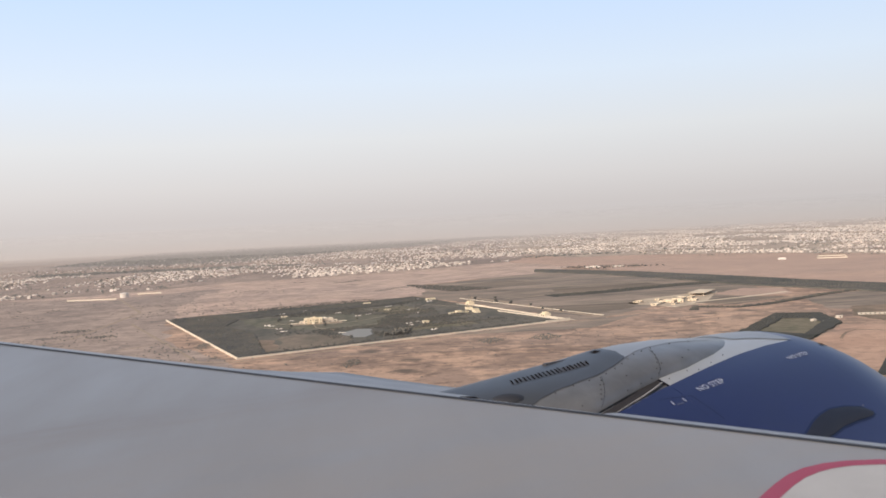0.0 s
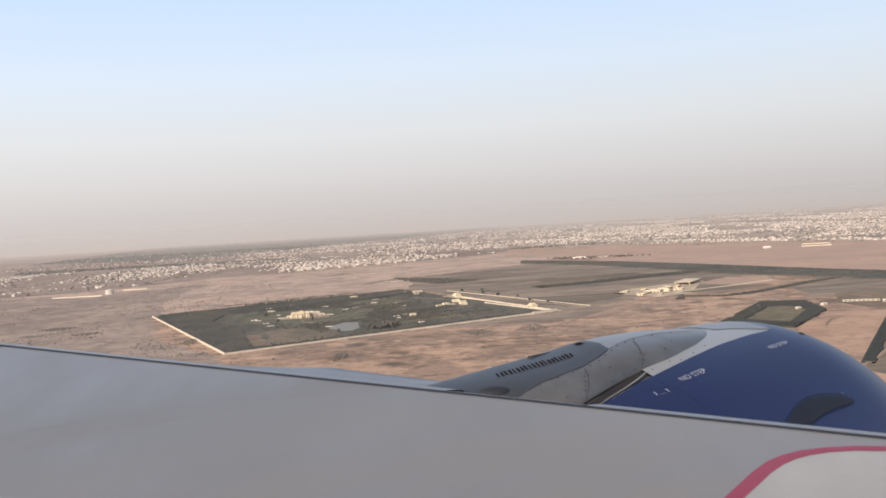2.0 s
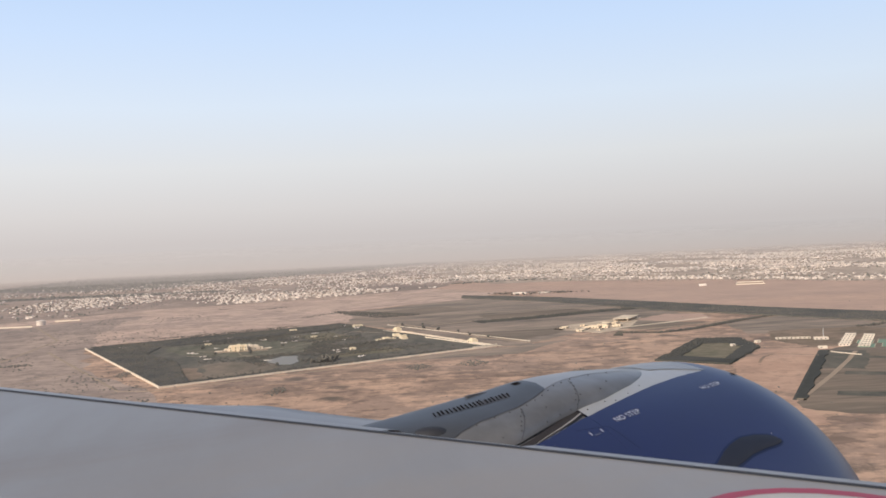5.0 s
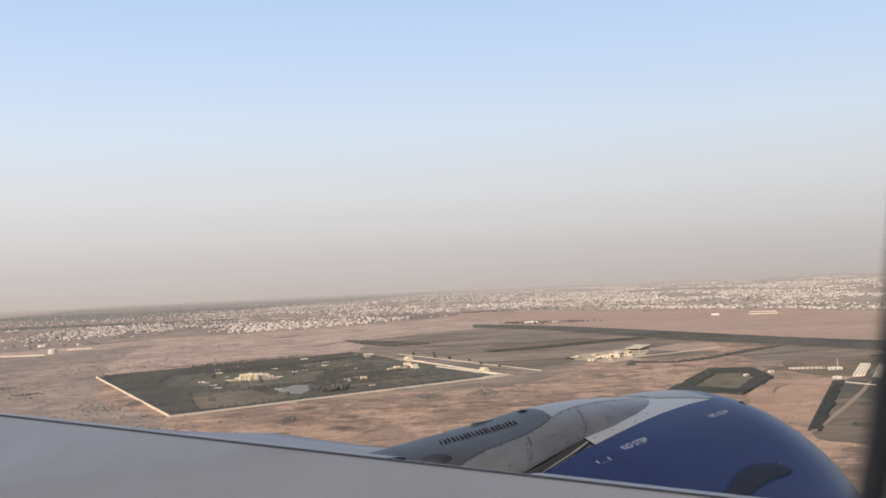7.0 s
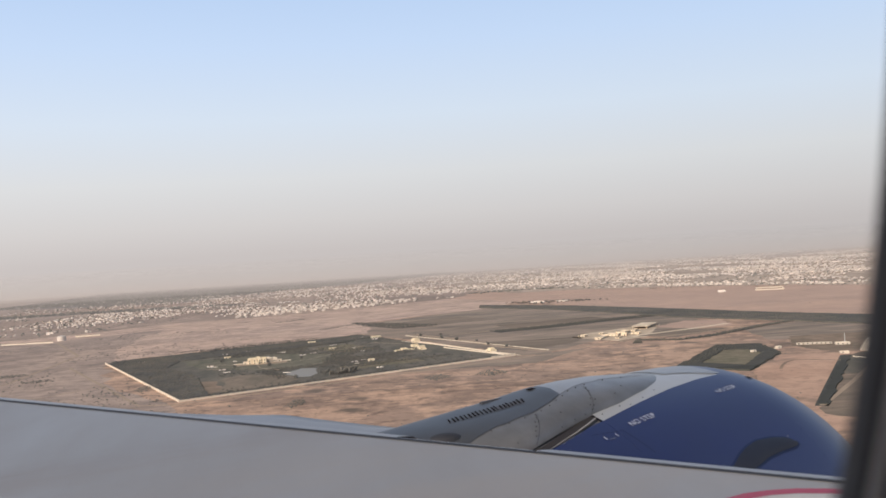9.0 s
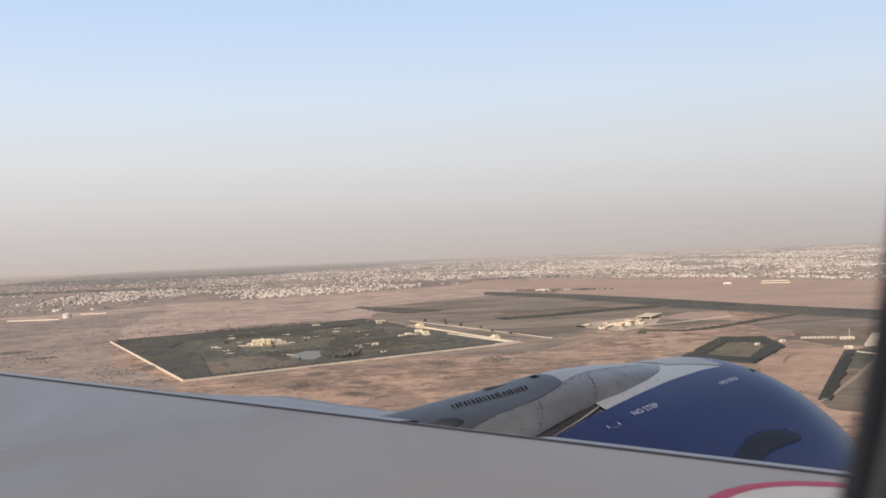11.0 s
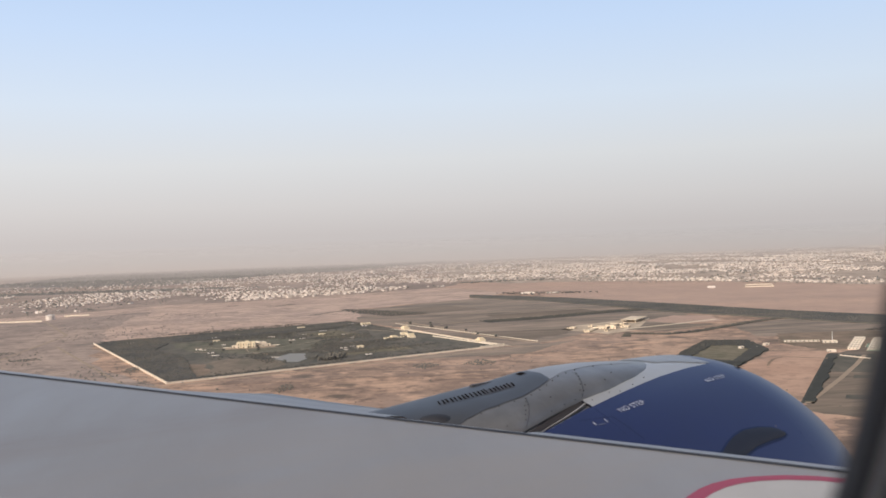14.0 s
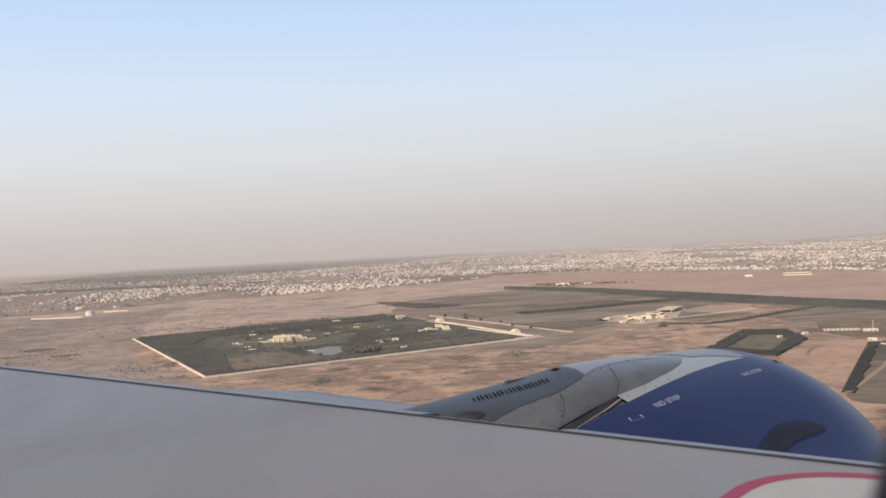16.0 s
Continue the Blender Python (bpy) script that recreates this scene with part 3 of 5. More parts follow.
def build_engine():
    engine = empty("jet_engine", AIR, "dark blue and grey jet engine nacelle under the wing", "engine")
    # blue cowl: up to the livery line, and right round in front of it
    low = [2.68 + (3.085 - 2.68) * k / 8 for k in range(9)]

    rear = [3.085 + (4.09 - 3.085) * k / 26 for k in range(27)]
    front = [4.09 + (4.64 - 4.09) * k / 22 for k in range(23)]
    part("fan_cowl", sheet([[on_cowl(s, -70 + (interp(s, LIVERY) + 70) * j / 30) for j in range(31)] for s in low]), BLUE, engine, smooth=True)
    part("fan_cowl", sheet([[on_cowl(s, -70 + (interp(s, LIVERY) + 70) * j / 40) for j in range(41)] for s in rear]), BLUE, engine, "glossy dark blue fan cowl", True)
    part("inlet_cowl", sheet([[on_cowl(s, -70 + 250 * j / 60) for j in range(61)] for s in front]), BLUE, engine, "glossy dark blue inlet cowl", True)
    part("cowl_band", sheet([[on_cowl(s, interp(s, LIVERY) + (180 - interp(s, LIVERY)) * j / 30) for j in range(31)] for s in rear]), WHITEBAND, engine,
         "pale grey band over the crown", True)
    rim = [(3.84, 8.5), (3.90, 7.2), (3.97, 4.8), (4.03, 2.4), (4.08, 0.8), (4.12, 0.3)]
    part("crown_panel", sheet([[on_cowl(s, interp(s, LIVERY) + interp(s, rim) + 14 * j / 6, 0.003) for j in range(7)] for s in [3.84 + 0.023333 * k for k in range(13)]]), CROWNGREY, engine,
         "mid grey panel at the end of the band", True)
    part("outboard_cowl", sheet([[on_cowl(s, 180 + 115 * j / 20) for j in range(21)] for s in low + rear[1:] + front[1:]]), BLUE, engine, smooth=True)
    lip = []
    for k in range(49):
        phi = k * 7.5
        r0 = girth(4.64)
        ring = [(4.64, 0.0), (4.675, -0.05), (4.685, -0.10), (4.67, -0.14), (4.6, -0.17), (4.3, -0.12), (3.7, -0.06)]
        lip.append([(s, NL - (r0 + d) * math.cos(radians(phi)), NZ + (r0 + d) * math.sin(radians(phi))) for s, d in ring])
    part("inlet_lip", sheet(lip), BLUE, engine, "rounded dark blue inlet lip", True)
    disc = bmesh.new()
    bmesh.ops.create_cone(disc, cap_ends=True, segments=40, radius1=0.62, radius2=0.62, depth=0.05, matrix=Matrix.Translation((3.72, NL, NZ)) @ Euler((0, radians(90), 0)).to_matrix().to_4x4())
    part("fan", disc, GAP, engine)
    # reverser cowl behind the seam
    aft = [1.8 + (2.72 - 1.8) * k / 12 for k in range(13)]
    part("reverser_cowl", sheet([[on_cowl(s, -70 + 250 * j / 40, -0.012) for j in range(41)] for s in aft + [2.8, 2.9, 3.0, 3.09]]), COWLGREY, engine, "grey unpainted reverser cowl", True)
    # seam: pale edge strip with a dark step behind
    edge = [(2.60, 65.2), (2.70, 66.3), (2.80, 67.8), (2.90, 69.2), (3.0, 70.9), (3.072, 72.3)]
    part("seam_strip", sheet([[on_cowl(s, p - 0.42 * w, 0.003), on_cowl(s, p - 0.15 * w, 0.006 * w), on_cowl(s, p + 0.1 * w, 0.0)] for (s, p), w in zip(edge, (0.3, 0.45, 0.6, 0.8, 0.95, 1.0))]), SEAMCREAM, engine, "white painted seam edge")
    part("seam_step", sheet([[on_cowl(s, p + 0.2, -0.002), on_cowl(s, p + 2.0 + (s - 2.6) * 0.8, -0.004)] for s, p in edge]), STEPBROWN, engine, "dark brown step behind the seam")
    # fillet between the pylon and the outboard slat
    front = [(5.25, 1.74, -0.862), (5.0, 2.02, -0.889), (4.8, 2.25, -0.905), (4.5, 2.41, -0.935), (4.2, 2.58, -0.963), (3.95, 2.70, -0.955), (3.7, 2.78, -0.92)]
    rows = []
    for l, s, z in front:
        s0, z0 = lead(l)
        rows.append([(s0 - 0.25, l, z0 - 0.02), (s0 - 0.05, l, z0 + 0.003), (s0 + (s - s0) * 0.5, l, z0 + (z - z0) * 0.5 + 0.012), (s, l, z), (s + 0.03, l, z - 0.03), (s + 0.02, l, z - 0.12)])
    part("pylon_fillet", sheet(rows), SLATPAINT, engine, "blue-grey fillet running into the engine pylon", True)
    # pylon fairing: side panel, light top, dark aft cover
    ss = [1.95 + (3.855 - 1.95) * k / 44 for k in range(45)]
    part("pylon_fairing", sheet([[on_fairing(s, 180 * j / 26) for j in range(27)] for s in ss]), COWLGREY, engine, "grey riveted pylon fairing", True)
    split = [(2.985, 56), (3.035, 58.5), (3.12, 64), (3.25, 69), (3.38, 70.5), (3.5, 70.5), (3.6, 69), (3.7, 64)]
    tops = [2.98 + (3.70 - 2.98) * k / 20 for k in range(21)]
    part("fairing_crown", sheet([[on_fairing(s, interp(s, split) + (180 - interp(s, split)) * j / 14, 0.0012) for j in range(15)] for s in tops]), CROWNGREY, engine,
         "pale grey crown of the pylon fairing", True)
    cover = [(1.95, 0), (2.3, 16), (2.43, 38.5), (2.54, 46.5), (2.665, 49), (2.79, 48), (2.925, 52), (3.025, 57.5), (3.045, 64), (3.058, 74.5)]
    cover_top = [(1.95, 180), (2.98, 180), (3.02, 130), (3.058, 92)]
    covers = [1.95 + (3.058 - 1.95) * k / 40 for k in range(41)]
    part("pylon_cover", sheet([[on_fairing(s, interp(s, cover) + (interp(s, cover_top) - interp(s, cover)) * j / 16, 0.0028) for j in range(17)] for s in covers]), PYLONGREY, engine,
         "dark grey pylon cover with louvres", True)
    # Slots are flat near-black strips with no opening behind them.
    for k in range(20):
        s = 2.415 + 0.0218 * k
        a0 = 69.6 - max(0.0, s - 2.6) * 11 + (0.7 if k % 5 == 2 else 0.0)
        rise = 8.4 if k < 12 else 7.6 if k % 3 else 9.0
        wide = 0.0105 if k % 4 else 0.008
        part("louvre", sheet([[on_fairing(s, a0, 0.005), on_fairing(s + wide, a0, 0.005)], [on_fairing(s + 0.024, a0 + rise, 0.005), on_fairing(s + 0.024 + wide, a0 + rise, 0.005)]]),
             SLOTBLACK, engine)
    part("heat_stain", sheet([[on_fairing(s, 69.0 - max(0.0, s - 2.6) * 11, 0.0036), on_fairing(s + 0.02, 77.0 - max(0.0, s - 2.6) * 11, 0.0036)] for s in (2.66, 2.70, 2.75, 2.80, 2.835)]), RUSTY, engine,
         "brownish heat stain among the louvres")
    part("slot", sheet([[on_fairing(s, 83, 0.005), on_fairing(s, 88.5, 0.005)] for s in (2.970, 2.99, 3.010)]), SLOTBLACK, engine, "dark rectangular slot")
    bm = bmesh.new()
    box(bm, 2.70, 2.83, 3.585, 3.611, interp(2.7, RIDGE) - 0.01, interp(2.75, RIDGE) + 0.009, 0.006)
    part("ridge_fin", bm, RUSTY, engine)
    # Dark dome added in place of the shaded gap between pylon and wing.
    bm = bmesh.new()
    bmesh.ops.create_uvsphere(bm, u_segments=20, v_segments=10, radius=1, matrix=Matrix.LocRotScale((2.32, 3.36, -0.876), Euler((0, 0, radians(-25))), (0.085, 0.055, 0.034)))
    part("boot", bm, GAP, engine, "dark dome standing for the gap at the wing joint", True)
    # rivets along the cover's edge, and up the two seams of the side panel
    for s, a in [(2.51, 42.5), (2.62, 46.5), (2.715, 45.5), (2.83, 45.5), (2.9, 47.5), (2.965, 50.5), (3.025, 54), (3.095, 59.5), (3.16, 61.5), (3.24, 65), (3.39, 67), (3.54, 68), (3.205, 56), (3.185, 48), (3.16, 40.5), (3.135, 32), (3.155, 28), (3.1, 21), (3.12, 18), (3.095, 11.5), (2.78, 43.5), (2.765, 39.5), (2.735, 34.5), (2.755, 33.5), (2.715, 28), (2.695, 22.5), (2.68, 15.5), (2.955, 8.5), (3.035, 8), (2.855, 8.5), (2.57, 16), (2.905, 30.5), (3.305, 27.5), (3.405, 39)]:
        bm = bmesh.new()
        bmesh.ops.create_uvsphere(bm, u_segments=6, v_segments=4, radius=0.0036, matrix=Matrix.Translation(on_fairing(s, a, 0.001)))
        part("rivet", bm, RIVET, engine)
    for s, a0, a1, lean in ((2.66, 4, 43.5, 0.125), (3.08, 3, 62, 0.13)):
        part("panel_seam", sheet([[on_fairing(s + lean * j / 8, a0 + (a1 - a0) * j / 8, 0.0015), on_fairing(s + 0.003 + lean * j / 8, a0 + (a1 - a0) * j / 8, 0.0015)] for j in range(9)]), GAP, engine)
    # access panel's outline and chipped dashes below the seam
    for (s0, p0), (s1, p1) in (((3.11, 65.0), (3.145, 56.0)), ((2.94, 66.5), (3.11, 65.0))):
        part("panel_seam", sheet([[on_cowl(s0 + (s1 - s0) * k / 8, p0 + (p1 - p0) * k / 8, 0.0015), on_cowl(s0 + 0.0022 + (s1 - s0) * k / 8, p0 + 0.06 + (p1 - p0) * k / 8, 0.0015)] for k in range(9)]), NIGHT, engine)
    for s, p, run in ((2.775, 66.4, 0.02), (2.83, 67.2, 0.035), (2.89, 67.9, 0.03), (2.772, 64.0, 0.008)):
        part("paint_chip", sheet([[on_cowl(s, p, 0.002), on_cowl(s, p + 0.22, 0.002)], [on_cowl(s + run, p + run * 13, 0.002), on_cowl(s + run, p + 0.22 + run * 13, 0.002)]]), TICKGREY, engine)
    for s, p in ((3.13, 72.8), (3.27, 74.2), (3.33, 73.5), (3.45, 75.2), (3.58, 77.5)):
        bm = bmesh.new()
        bmesh.ops.create_uvsphere(bm, u_segments=6, v_segments=4, radius=0.003, matrix=Matrix.Translation(on_cowl(s, p, 0.001)))
        part("rivet", bm, RIVET, engine)
    lettering("NO STEP", 0.046, 3.180, 65.5, 0.10, engine)
    lettering("NO STEP", 0.041, 3.868, 68.9, 0.08, engine)
    for s in (2.985, 3.055):
        part("tick", sheet([[on_cowl(s, 63.6, 0.003), on_cowl(s + 0.005, 63.6, 0.003)], [on_cowl(s, 64.8, 0.003), on_cowl(s + 0.005, 64.8, 0.003)]]), MARKWHITE, engine)
    part("tick", sheet([[on_cowl(3.0, 63.3, 0.003), on_cowl(3.0, 63.55, 0.003)], [on_cowl(3.04, 63.3, 0.003), on_cowl(3.04, 63.55, 0.003)]]), TICKGREY, engine)
    part("slot", sheet([[on_cowl(s, 74.2, 0.004), on_cowl(s, 75.6, 0.004)] for s in (4.25, 4.27, 4.30)]), SLOTBLACK, engine, "small dark drain slot")
    # kidney-shaped patch on the inboard shoulder paints a strake and its shadow, soft-rimmed
    top = [(3.46, 46.3), (3.50, 47.2), (3.57, 48.9), (3.64, 50.1), (3.73, 51.0), (3.84, 50.6), (3.92, 49.6), (3.955, 48.6), (3.972, 47.6)]
    low = [(3.46, 45.7), (3.55, 44.3), (3.63, 45.0), (3.72, 46.1), (3.84, 46.6), (3.92, 46.6), (3.955, 46.8), (3.972, 47.3)]
    for name, mat, grow, rise, label in (("scoop_surround", SOFTRIM, 0.55, 0.002, "mid-tone rim that softens the dark patch"), ("scoop", NIGHT, 0.0, 0.006, "dark kidney-shaped patch painted for a strake and its shadow")):
        rows = []
        for k in range(41):
            f = k / 40
            a = 3.46 - 0.02 * grow + (0.512 + 0.04 * grow) * (0.5 - 0.5 * math.cos(math.pi * f))
            lower, upper = interp(a, low) - grow, interp(a, top) + grow
            rows.append([on_cowl(a, lower + (upper - lower) * j / 8, rise + (0.01 if not grow else 0.0) * (1 - (j / 4 - 1) ** 2) * math.sin(math.pi * f)) for j in range(9)])
        part(name, sheet(rows), mat, engine, label, True)
    bm = bmesh.new()
    bmesh.ops.create_uvsphere(bm, u_segments=8, v_segments=5, radius=0.0035, matrix=Matrix.Translation(on_cowl(3.955, 49.9, 0.001)))
    part("rivet", bm, TICKGREY, engine, "small pale spot by the dark patch")
    return engine


def build_cabin():
    """The fuselage round the camera, with the one window that it looks out of."""
    cl, cz, rad = -1.815, -0.05, 1.99
    wc, zc, hw, hh = 0.138, 0.225, 0.1935, 0.40

    def wall(s, z, depth):
        return s, cl + math.sqrt((rad - depth) ** 2 - (z - cz) ** 2), z

    def oval(a, grow=0.0):
        c, t = math.cos(a), math.sin(a)
        return wc + (hw + grow) * math.copysign(abs(c) ** 0.8, c), zc + (hh + grow) * math.copysign(abs(t) ** 0.8, t)

    x0, x1, z0, z1 = -0.18, 0.46, -0.27, 0.72
    n = 96

    def rim(a):
        c, t = math.cos(a), math.sin(a)
        f = 1 / max(abs(c), abs(t))
        return (x0 + x1) / 2 + (x1 - x0) / 2 * c * f, (z0 + z1) / 2 + (z1 - z0) / 2 * t * f

    angles = [2 * math.pi * k / n for k in range(n + 1)]
    shell = empty("fuselage", AIR, "white airliner fuselage section with a rounded cabin window", "fuselage")

    def ring(th, depth):
        return cl + (rad - depth) * math.cos(th), cz + (rad - depth) * math.sin(th)

    t0, t1 = math.asin((z0 - cz) / rad), math.asin((z1 - cz) / rad)
    for name, depth, mat in (("outer_skin", 0.0, FUSE), ("cabin_lining", 0.06, CABIN)):
        around = [t1 + (2 * math.pi - (t1 - t0)) * k / 40 for k in range(41)]
        part(name, sheet([[(s, *ring(th, depth)) for th in around] for s in (-6, -3, -1, 0, 1, 3, 6.5)]), mat, shell, smooth=True)
        for a, b in ((-6, x0), (x1, 6.5)):
            part(name, sheet([[(s, *ring(t0 + (t1 - t0) * k / 10, depth)) for k in range(11)] for s in (a, (a + b) / 2, b)]), mat, shell, smooth=True)
        part(name, sheet([[wall(*[p * (1 - f) + q * f for p, q in zip(oval(a, 0.018), rim(a))], depth) for f in (0, 0.3, 0.65, 1)] for a in angles]), mat, shell, smooth=True)
    for s in (-6, 6.5):
        bm = bmesh.new()
        bm.faces.new([bm.verts.new((s, *ring(2 * math.pi * k / 40, 0.0))) for k in range(40)])
        part("bulkhead", bm, CABIN, shell)
    # reveal with a darker trim and a paler strip
    part("window_reveal", sheet([[wall(*oval(a, g), d) for g, d in ((0.03, 0.062), (0.015, 0.066), (0.009, 0.055), (0.005, 0.035), (0.003, 0.0145))] for a in angles]), TRIM, shell, "dark moulded window reveal", True)
    part("window_seal", sheet([[wall(*oval(a, g), d) for g, d in ((0.003, 0.0145), (0.001, 0.0135), (0.0005, 0.0105), (0.0015, 0.0095))] for a in angles]), REVEALSTRIP, shell, "paler grey-brown strip round the window", True)
    part("window_frame", sheet([[wall(*oval(a, g), d) for g, d in ((0.0015, 0.0095), (0.0, 0.008), (0.0, 0.0), (0.022, -0.003))] for a in angles]), TRIM, shell, "dark outer window frame", True)


build_wing()
build_engine()
build_cabin()


# ---- landscape: the plain lies 120 m below the aircraft ----
K, GZ = 0.8, -120.0


def at(points):
    """Plan points at the plain's scale."""
    return [(x * K, y * K) for x, y in points]


bm = bmesh.new()
box(bm, -9000, 9000, -9000, 14000, GZ - 30, GZ)
tagged(link("ground", bm, DESERT), "pale brown desert plain with scrub and gravel", "ground", kind="structure")


def ragged(points, reach):
    """A polygon with its straight edges broken up unevenly."""
    r, out = random.Random(len(points) * 7 + int(points[0][0])), []
    for (x0, y0), (x1, y1) in zip(points, points[1:] + points[:1]):
        run = math.hypot(x1 - x0, y1 - y0)
        n = max(1, int(run / max(9, 3 * reach)))
        for k in range(n):
            f, wob = k / n, r.uniform(-reach, reach) if k else 0.0
            out.append((x0 + (x1 - x0) * f - (y1 - y0) / run * wob, y0 + (y1 - y0) * f + (x1 - x0) / run * wob))
    return out


def plot(name, points, mat, label, level=1, reach=2.6):
    tagged(link(name, slab(ragged(at(points), reach), GZ - 0.4, GZ + 0.06 * level), mat), label, "ground", kind="structure")


BELT = [(104, 2309), (261, 2093), (389, 1823), (434, 1704), (552, 1528), (639, 1389), (760, 1230), (850, 1330), (697, 1520), (599, 1665), (479, 1888), (349, 2110), (217, 2290), (111, 2400)]
WESTWOOD = [(-526, 1518), (-289, 1056), (-262, 1074), (-330, 1290), (-400, 1400), (-405, 1500), (-480, 1570)]
NORTHWOOD = [(-530, 1545), (-148, 1762), (-110, 1705), (-200, 1610), (-390, 1500), (-470, 1480)]
GROVE = [(262, 1062), (364, 1249), (417, 1237), (408, 1133), (328, 1006)]
GROVE_FIELD = [(296, 1084), (356, 1194), (386, 1186), (408, 1166), (406, 1152), (388, 1142), (335, 1044)]
A, B, C, D = (-531, 1522), (-288, 1048), (102, 1282), (-142, 1770)
plot("field_north", [(-60, 1300), (135, 1275), (230, 1400), (430, 1520), (470, 1760), (130, 2300), (-150, 2040), (-142, 1780), (-20, 1560), (102, 1310)], FIELD, "dry grey-brown farmland", 1)
plot("field_south", [(-60, 1180), (120, 1190), (215, 1330), (130, 1275), (95, 1270)], FIELD, "dry grey-brown strip beside the estate")
plot("garden", [A, B, C, D], GARDEN, "dark soil and planting inside the estate wall", 2, 0)
plot("lawn", [(-400, 1480), (-345, 1370), (-240, 1300), (-160, 1330), (-130, 1440), (-250, 1520)], LAWN, "green lawn round the mansion", 3, 5)
plot("bare_patch", [(-284, 1092), (-304, 1165), (-303, 1216), (-282, 1208), (-262, 1144), (-265, 1098)], BARE, "bare pinkish earth inside the wall", 3.2, 4)
plot("garden_meadow", [(-261, 1106), (-271, 1197), (-284, 1212), (-264, 1258), (-199, 1228), (-177, 1180), (-191, 1138), (-233, 1108)], MEADOW, "dry olive meadow inside the wall", 2.8, 5)
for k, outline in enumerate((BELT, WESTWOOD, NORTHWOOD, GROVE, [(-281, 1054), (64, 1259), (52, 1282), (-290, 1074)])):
    plot("wood_floor_%d" % (k + 1), outline, WOODFLOOR, "ground painted dark under close trees", 2.3, 2)
plot("pond", [(-199, 1236), (-197, 1265), (-187, 1292), (-168, 1286), (-157, 1229), (-164, 1198), (-182, 1203)], WATER, "grey pond with a curved bank", 4)
plot("farm_plot", [(308, 778), (458, 1076), (500, 1104), (540, 1150), (640, 1235), (560, 1010), (450, 800), (400, 700), (328, 722), (303, 752)], FARM, "dark ploughed strips", 2.6)
plot("levelled_field", [(329, 999), (402, 1118), (467, 1097), (403, 965), (314, 789), (298, 688), (267, 694), (294, 836)], ORANGESAND, "levelled orange sand beside the farm", 2)
plot("grove_floor", GROVE_FIELD, GROVEFLOOR, "green field inside the grove", 3)
plot("building_pad", [(205, 1470), (262, 1385), (400, 1480), (395, 1495), (330, 1470), (375, 1600), (325, 1585), (240, 1525)], SITEPAD, "pale levelled building site", 2, 0)
plot("plain_sand", [(470, 1890), (600, 1685), (700, 1535), (860, 1345), (1500, 1345), (1400, 2600), (700, 2650), (330, 2700), (200, 2520), (300, 2260)], PINK, "open rosy sand before the town", 1.3)
plot("town_ground", [(-1400, 2160), (-1045, 2190), (-860, 2280), (-700, 2480), (-437, 2520), (-219, 2640), (54, 2850), (140, 3180), (247, 2920), (370, 2920), (673, 2730), (911, 2480), (1050, 2250), (1350, 2150), (3100, 6100), (-3100, 6100)], TOWNSOIL,
     "grey-brown trodden ground under the town", 2, 9)
plot("town_ground_east", [(130, 3260), (247, 2935), (370, 2935), (673, 2745), (911, 2495), (1050, 2265), (1350, 2165), (3000, 6050), (330, 6050), (60, 4300)], EASTSOIL, "pale dusty ground between closely built houses", 2.5, 9)
plot("plain_sand_middle", [(190, 2500), (330, 2640), (700, 2600), (900, 2450), (700, 2800), (380, 3000), (140, 3300), (20, 2960)], PINK, "rosy sand at the town's edge", 1.25, 6)
plot("wooded_ground_1", [(-1500, 2280), (-1010, 2290), (-760, 2440), (-640, 2640), (-800, 2900), (-1090, 2960), (-1600, 2900)], GREYPLAIN, "grey scrubby ground between the houses", 3, 12)
plot("wooded_ground_2", [(-2050, 4250), (-1760, 4150), (-1360, 3900), (-1000, 3800), (-850, 4250), (-520, 4620), (-230, 5000), (200, 5600), (230, 6080), (-2050, 6080)], WOODSOIL, "dark woodland behind the town", 3, 14)
plot("wooded_ground_3", [(-1650, 3300), (-1240, 3330), (-900, 3260), (-560, 3330), (-900, 3420), (-1250, 3500), (-1700, 3480)], WOODSOIL, "belt of trees across the town", 3, 12)
plot("scrub_plain", [(-1250, 2170), (-1000, 2120), (-840, 2080), (-730, 2180), (-640, 2270), (-640, 2060), (-590, 1760), (-545, 1600), (-448, 1268), (-303, 1050), (-262, 945), (-480, 880), (-800, 1000), (-1250, 1500)], GREYPLAIN, "grey-brown scrubby plain beside the estate", 1.5, 12)
for k in range(5):
    plot("farm_strip_%d" % (k + 1), [(352 + 27 * k, 800 + 52 * k), (408 + 27 * k, 772 + 52 * k), (418 + 27 * k, 792 + 52 * k), (362 + 27 * k, 820 + 52 * k)], FARM if k % 2 else GARDEN, "dark ploughed bed on the farm", 3, 1.2)
plot("garden_bed_1", [(-215, 1560), (-150, 1600), (-95, 1500), (-150, 1470)], GROVEFLOOR, "dry brown bed inside the estate", 2.7, 4)
plot("garden_bed_2", [(-120, 1235), (-20, 1292), (-45, 1340), (-140, 1285)], GROVEFLOOR, "dry brown bed near the estate wall", 2.7, 4)
plot("farm_bed", [(402, 952), (462, 1076), (505, 1064), (476, 1000), (440, 930)], GARDEN, "dark planted bed on the farm", 3.3, 2)
plot("sand_patch", [(352, 1558), (425, 1635), (482, 1612), (470, 1512), (402, 1490)], PINK, "rosy bare sand beside the building site", 2)
plot("field_plot_5", [(300, 1430), (372, 1515), (448, 1462), (350, 1385)], FARM, "darker fallow plot", 3)
plot("field_plot_6", [(460, 1425), (568, 1500), (690, 1312), (578, 1225), (445, 1282)], FIELD, "dry tan field behind the camp", 1)
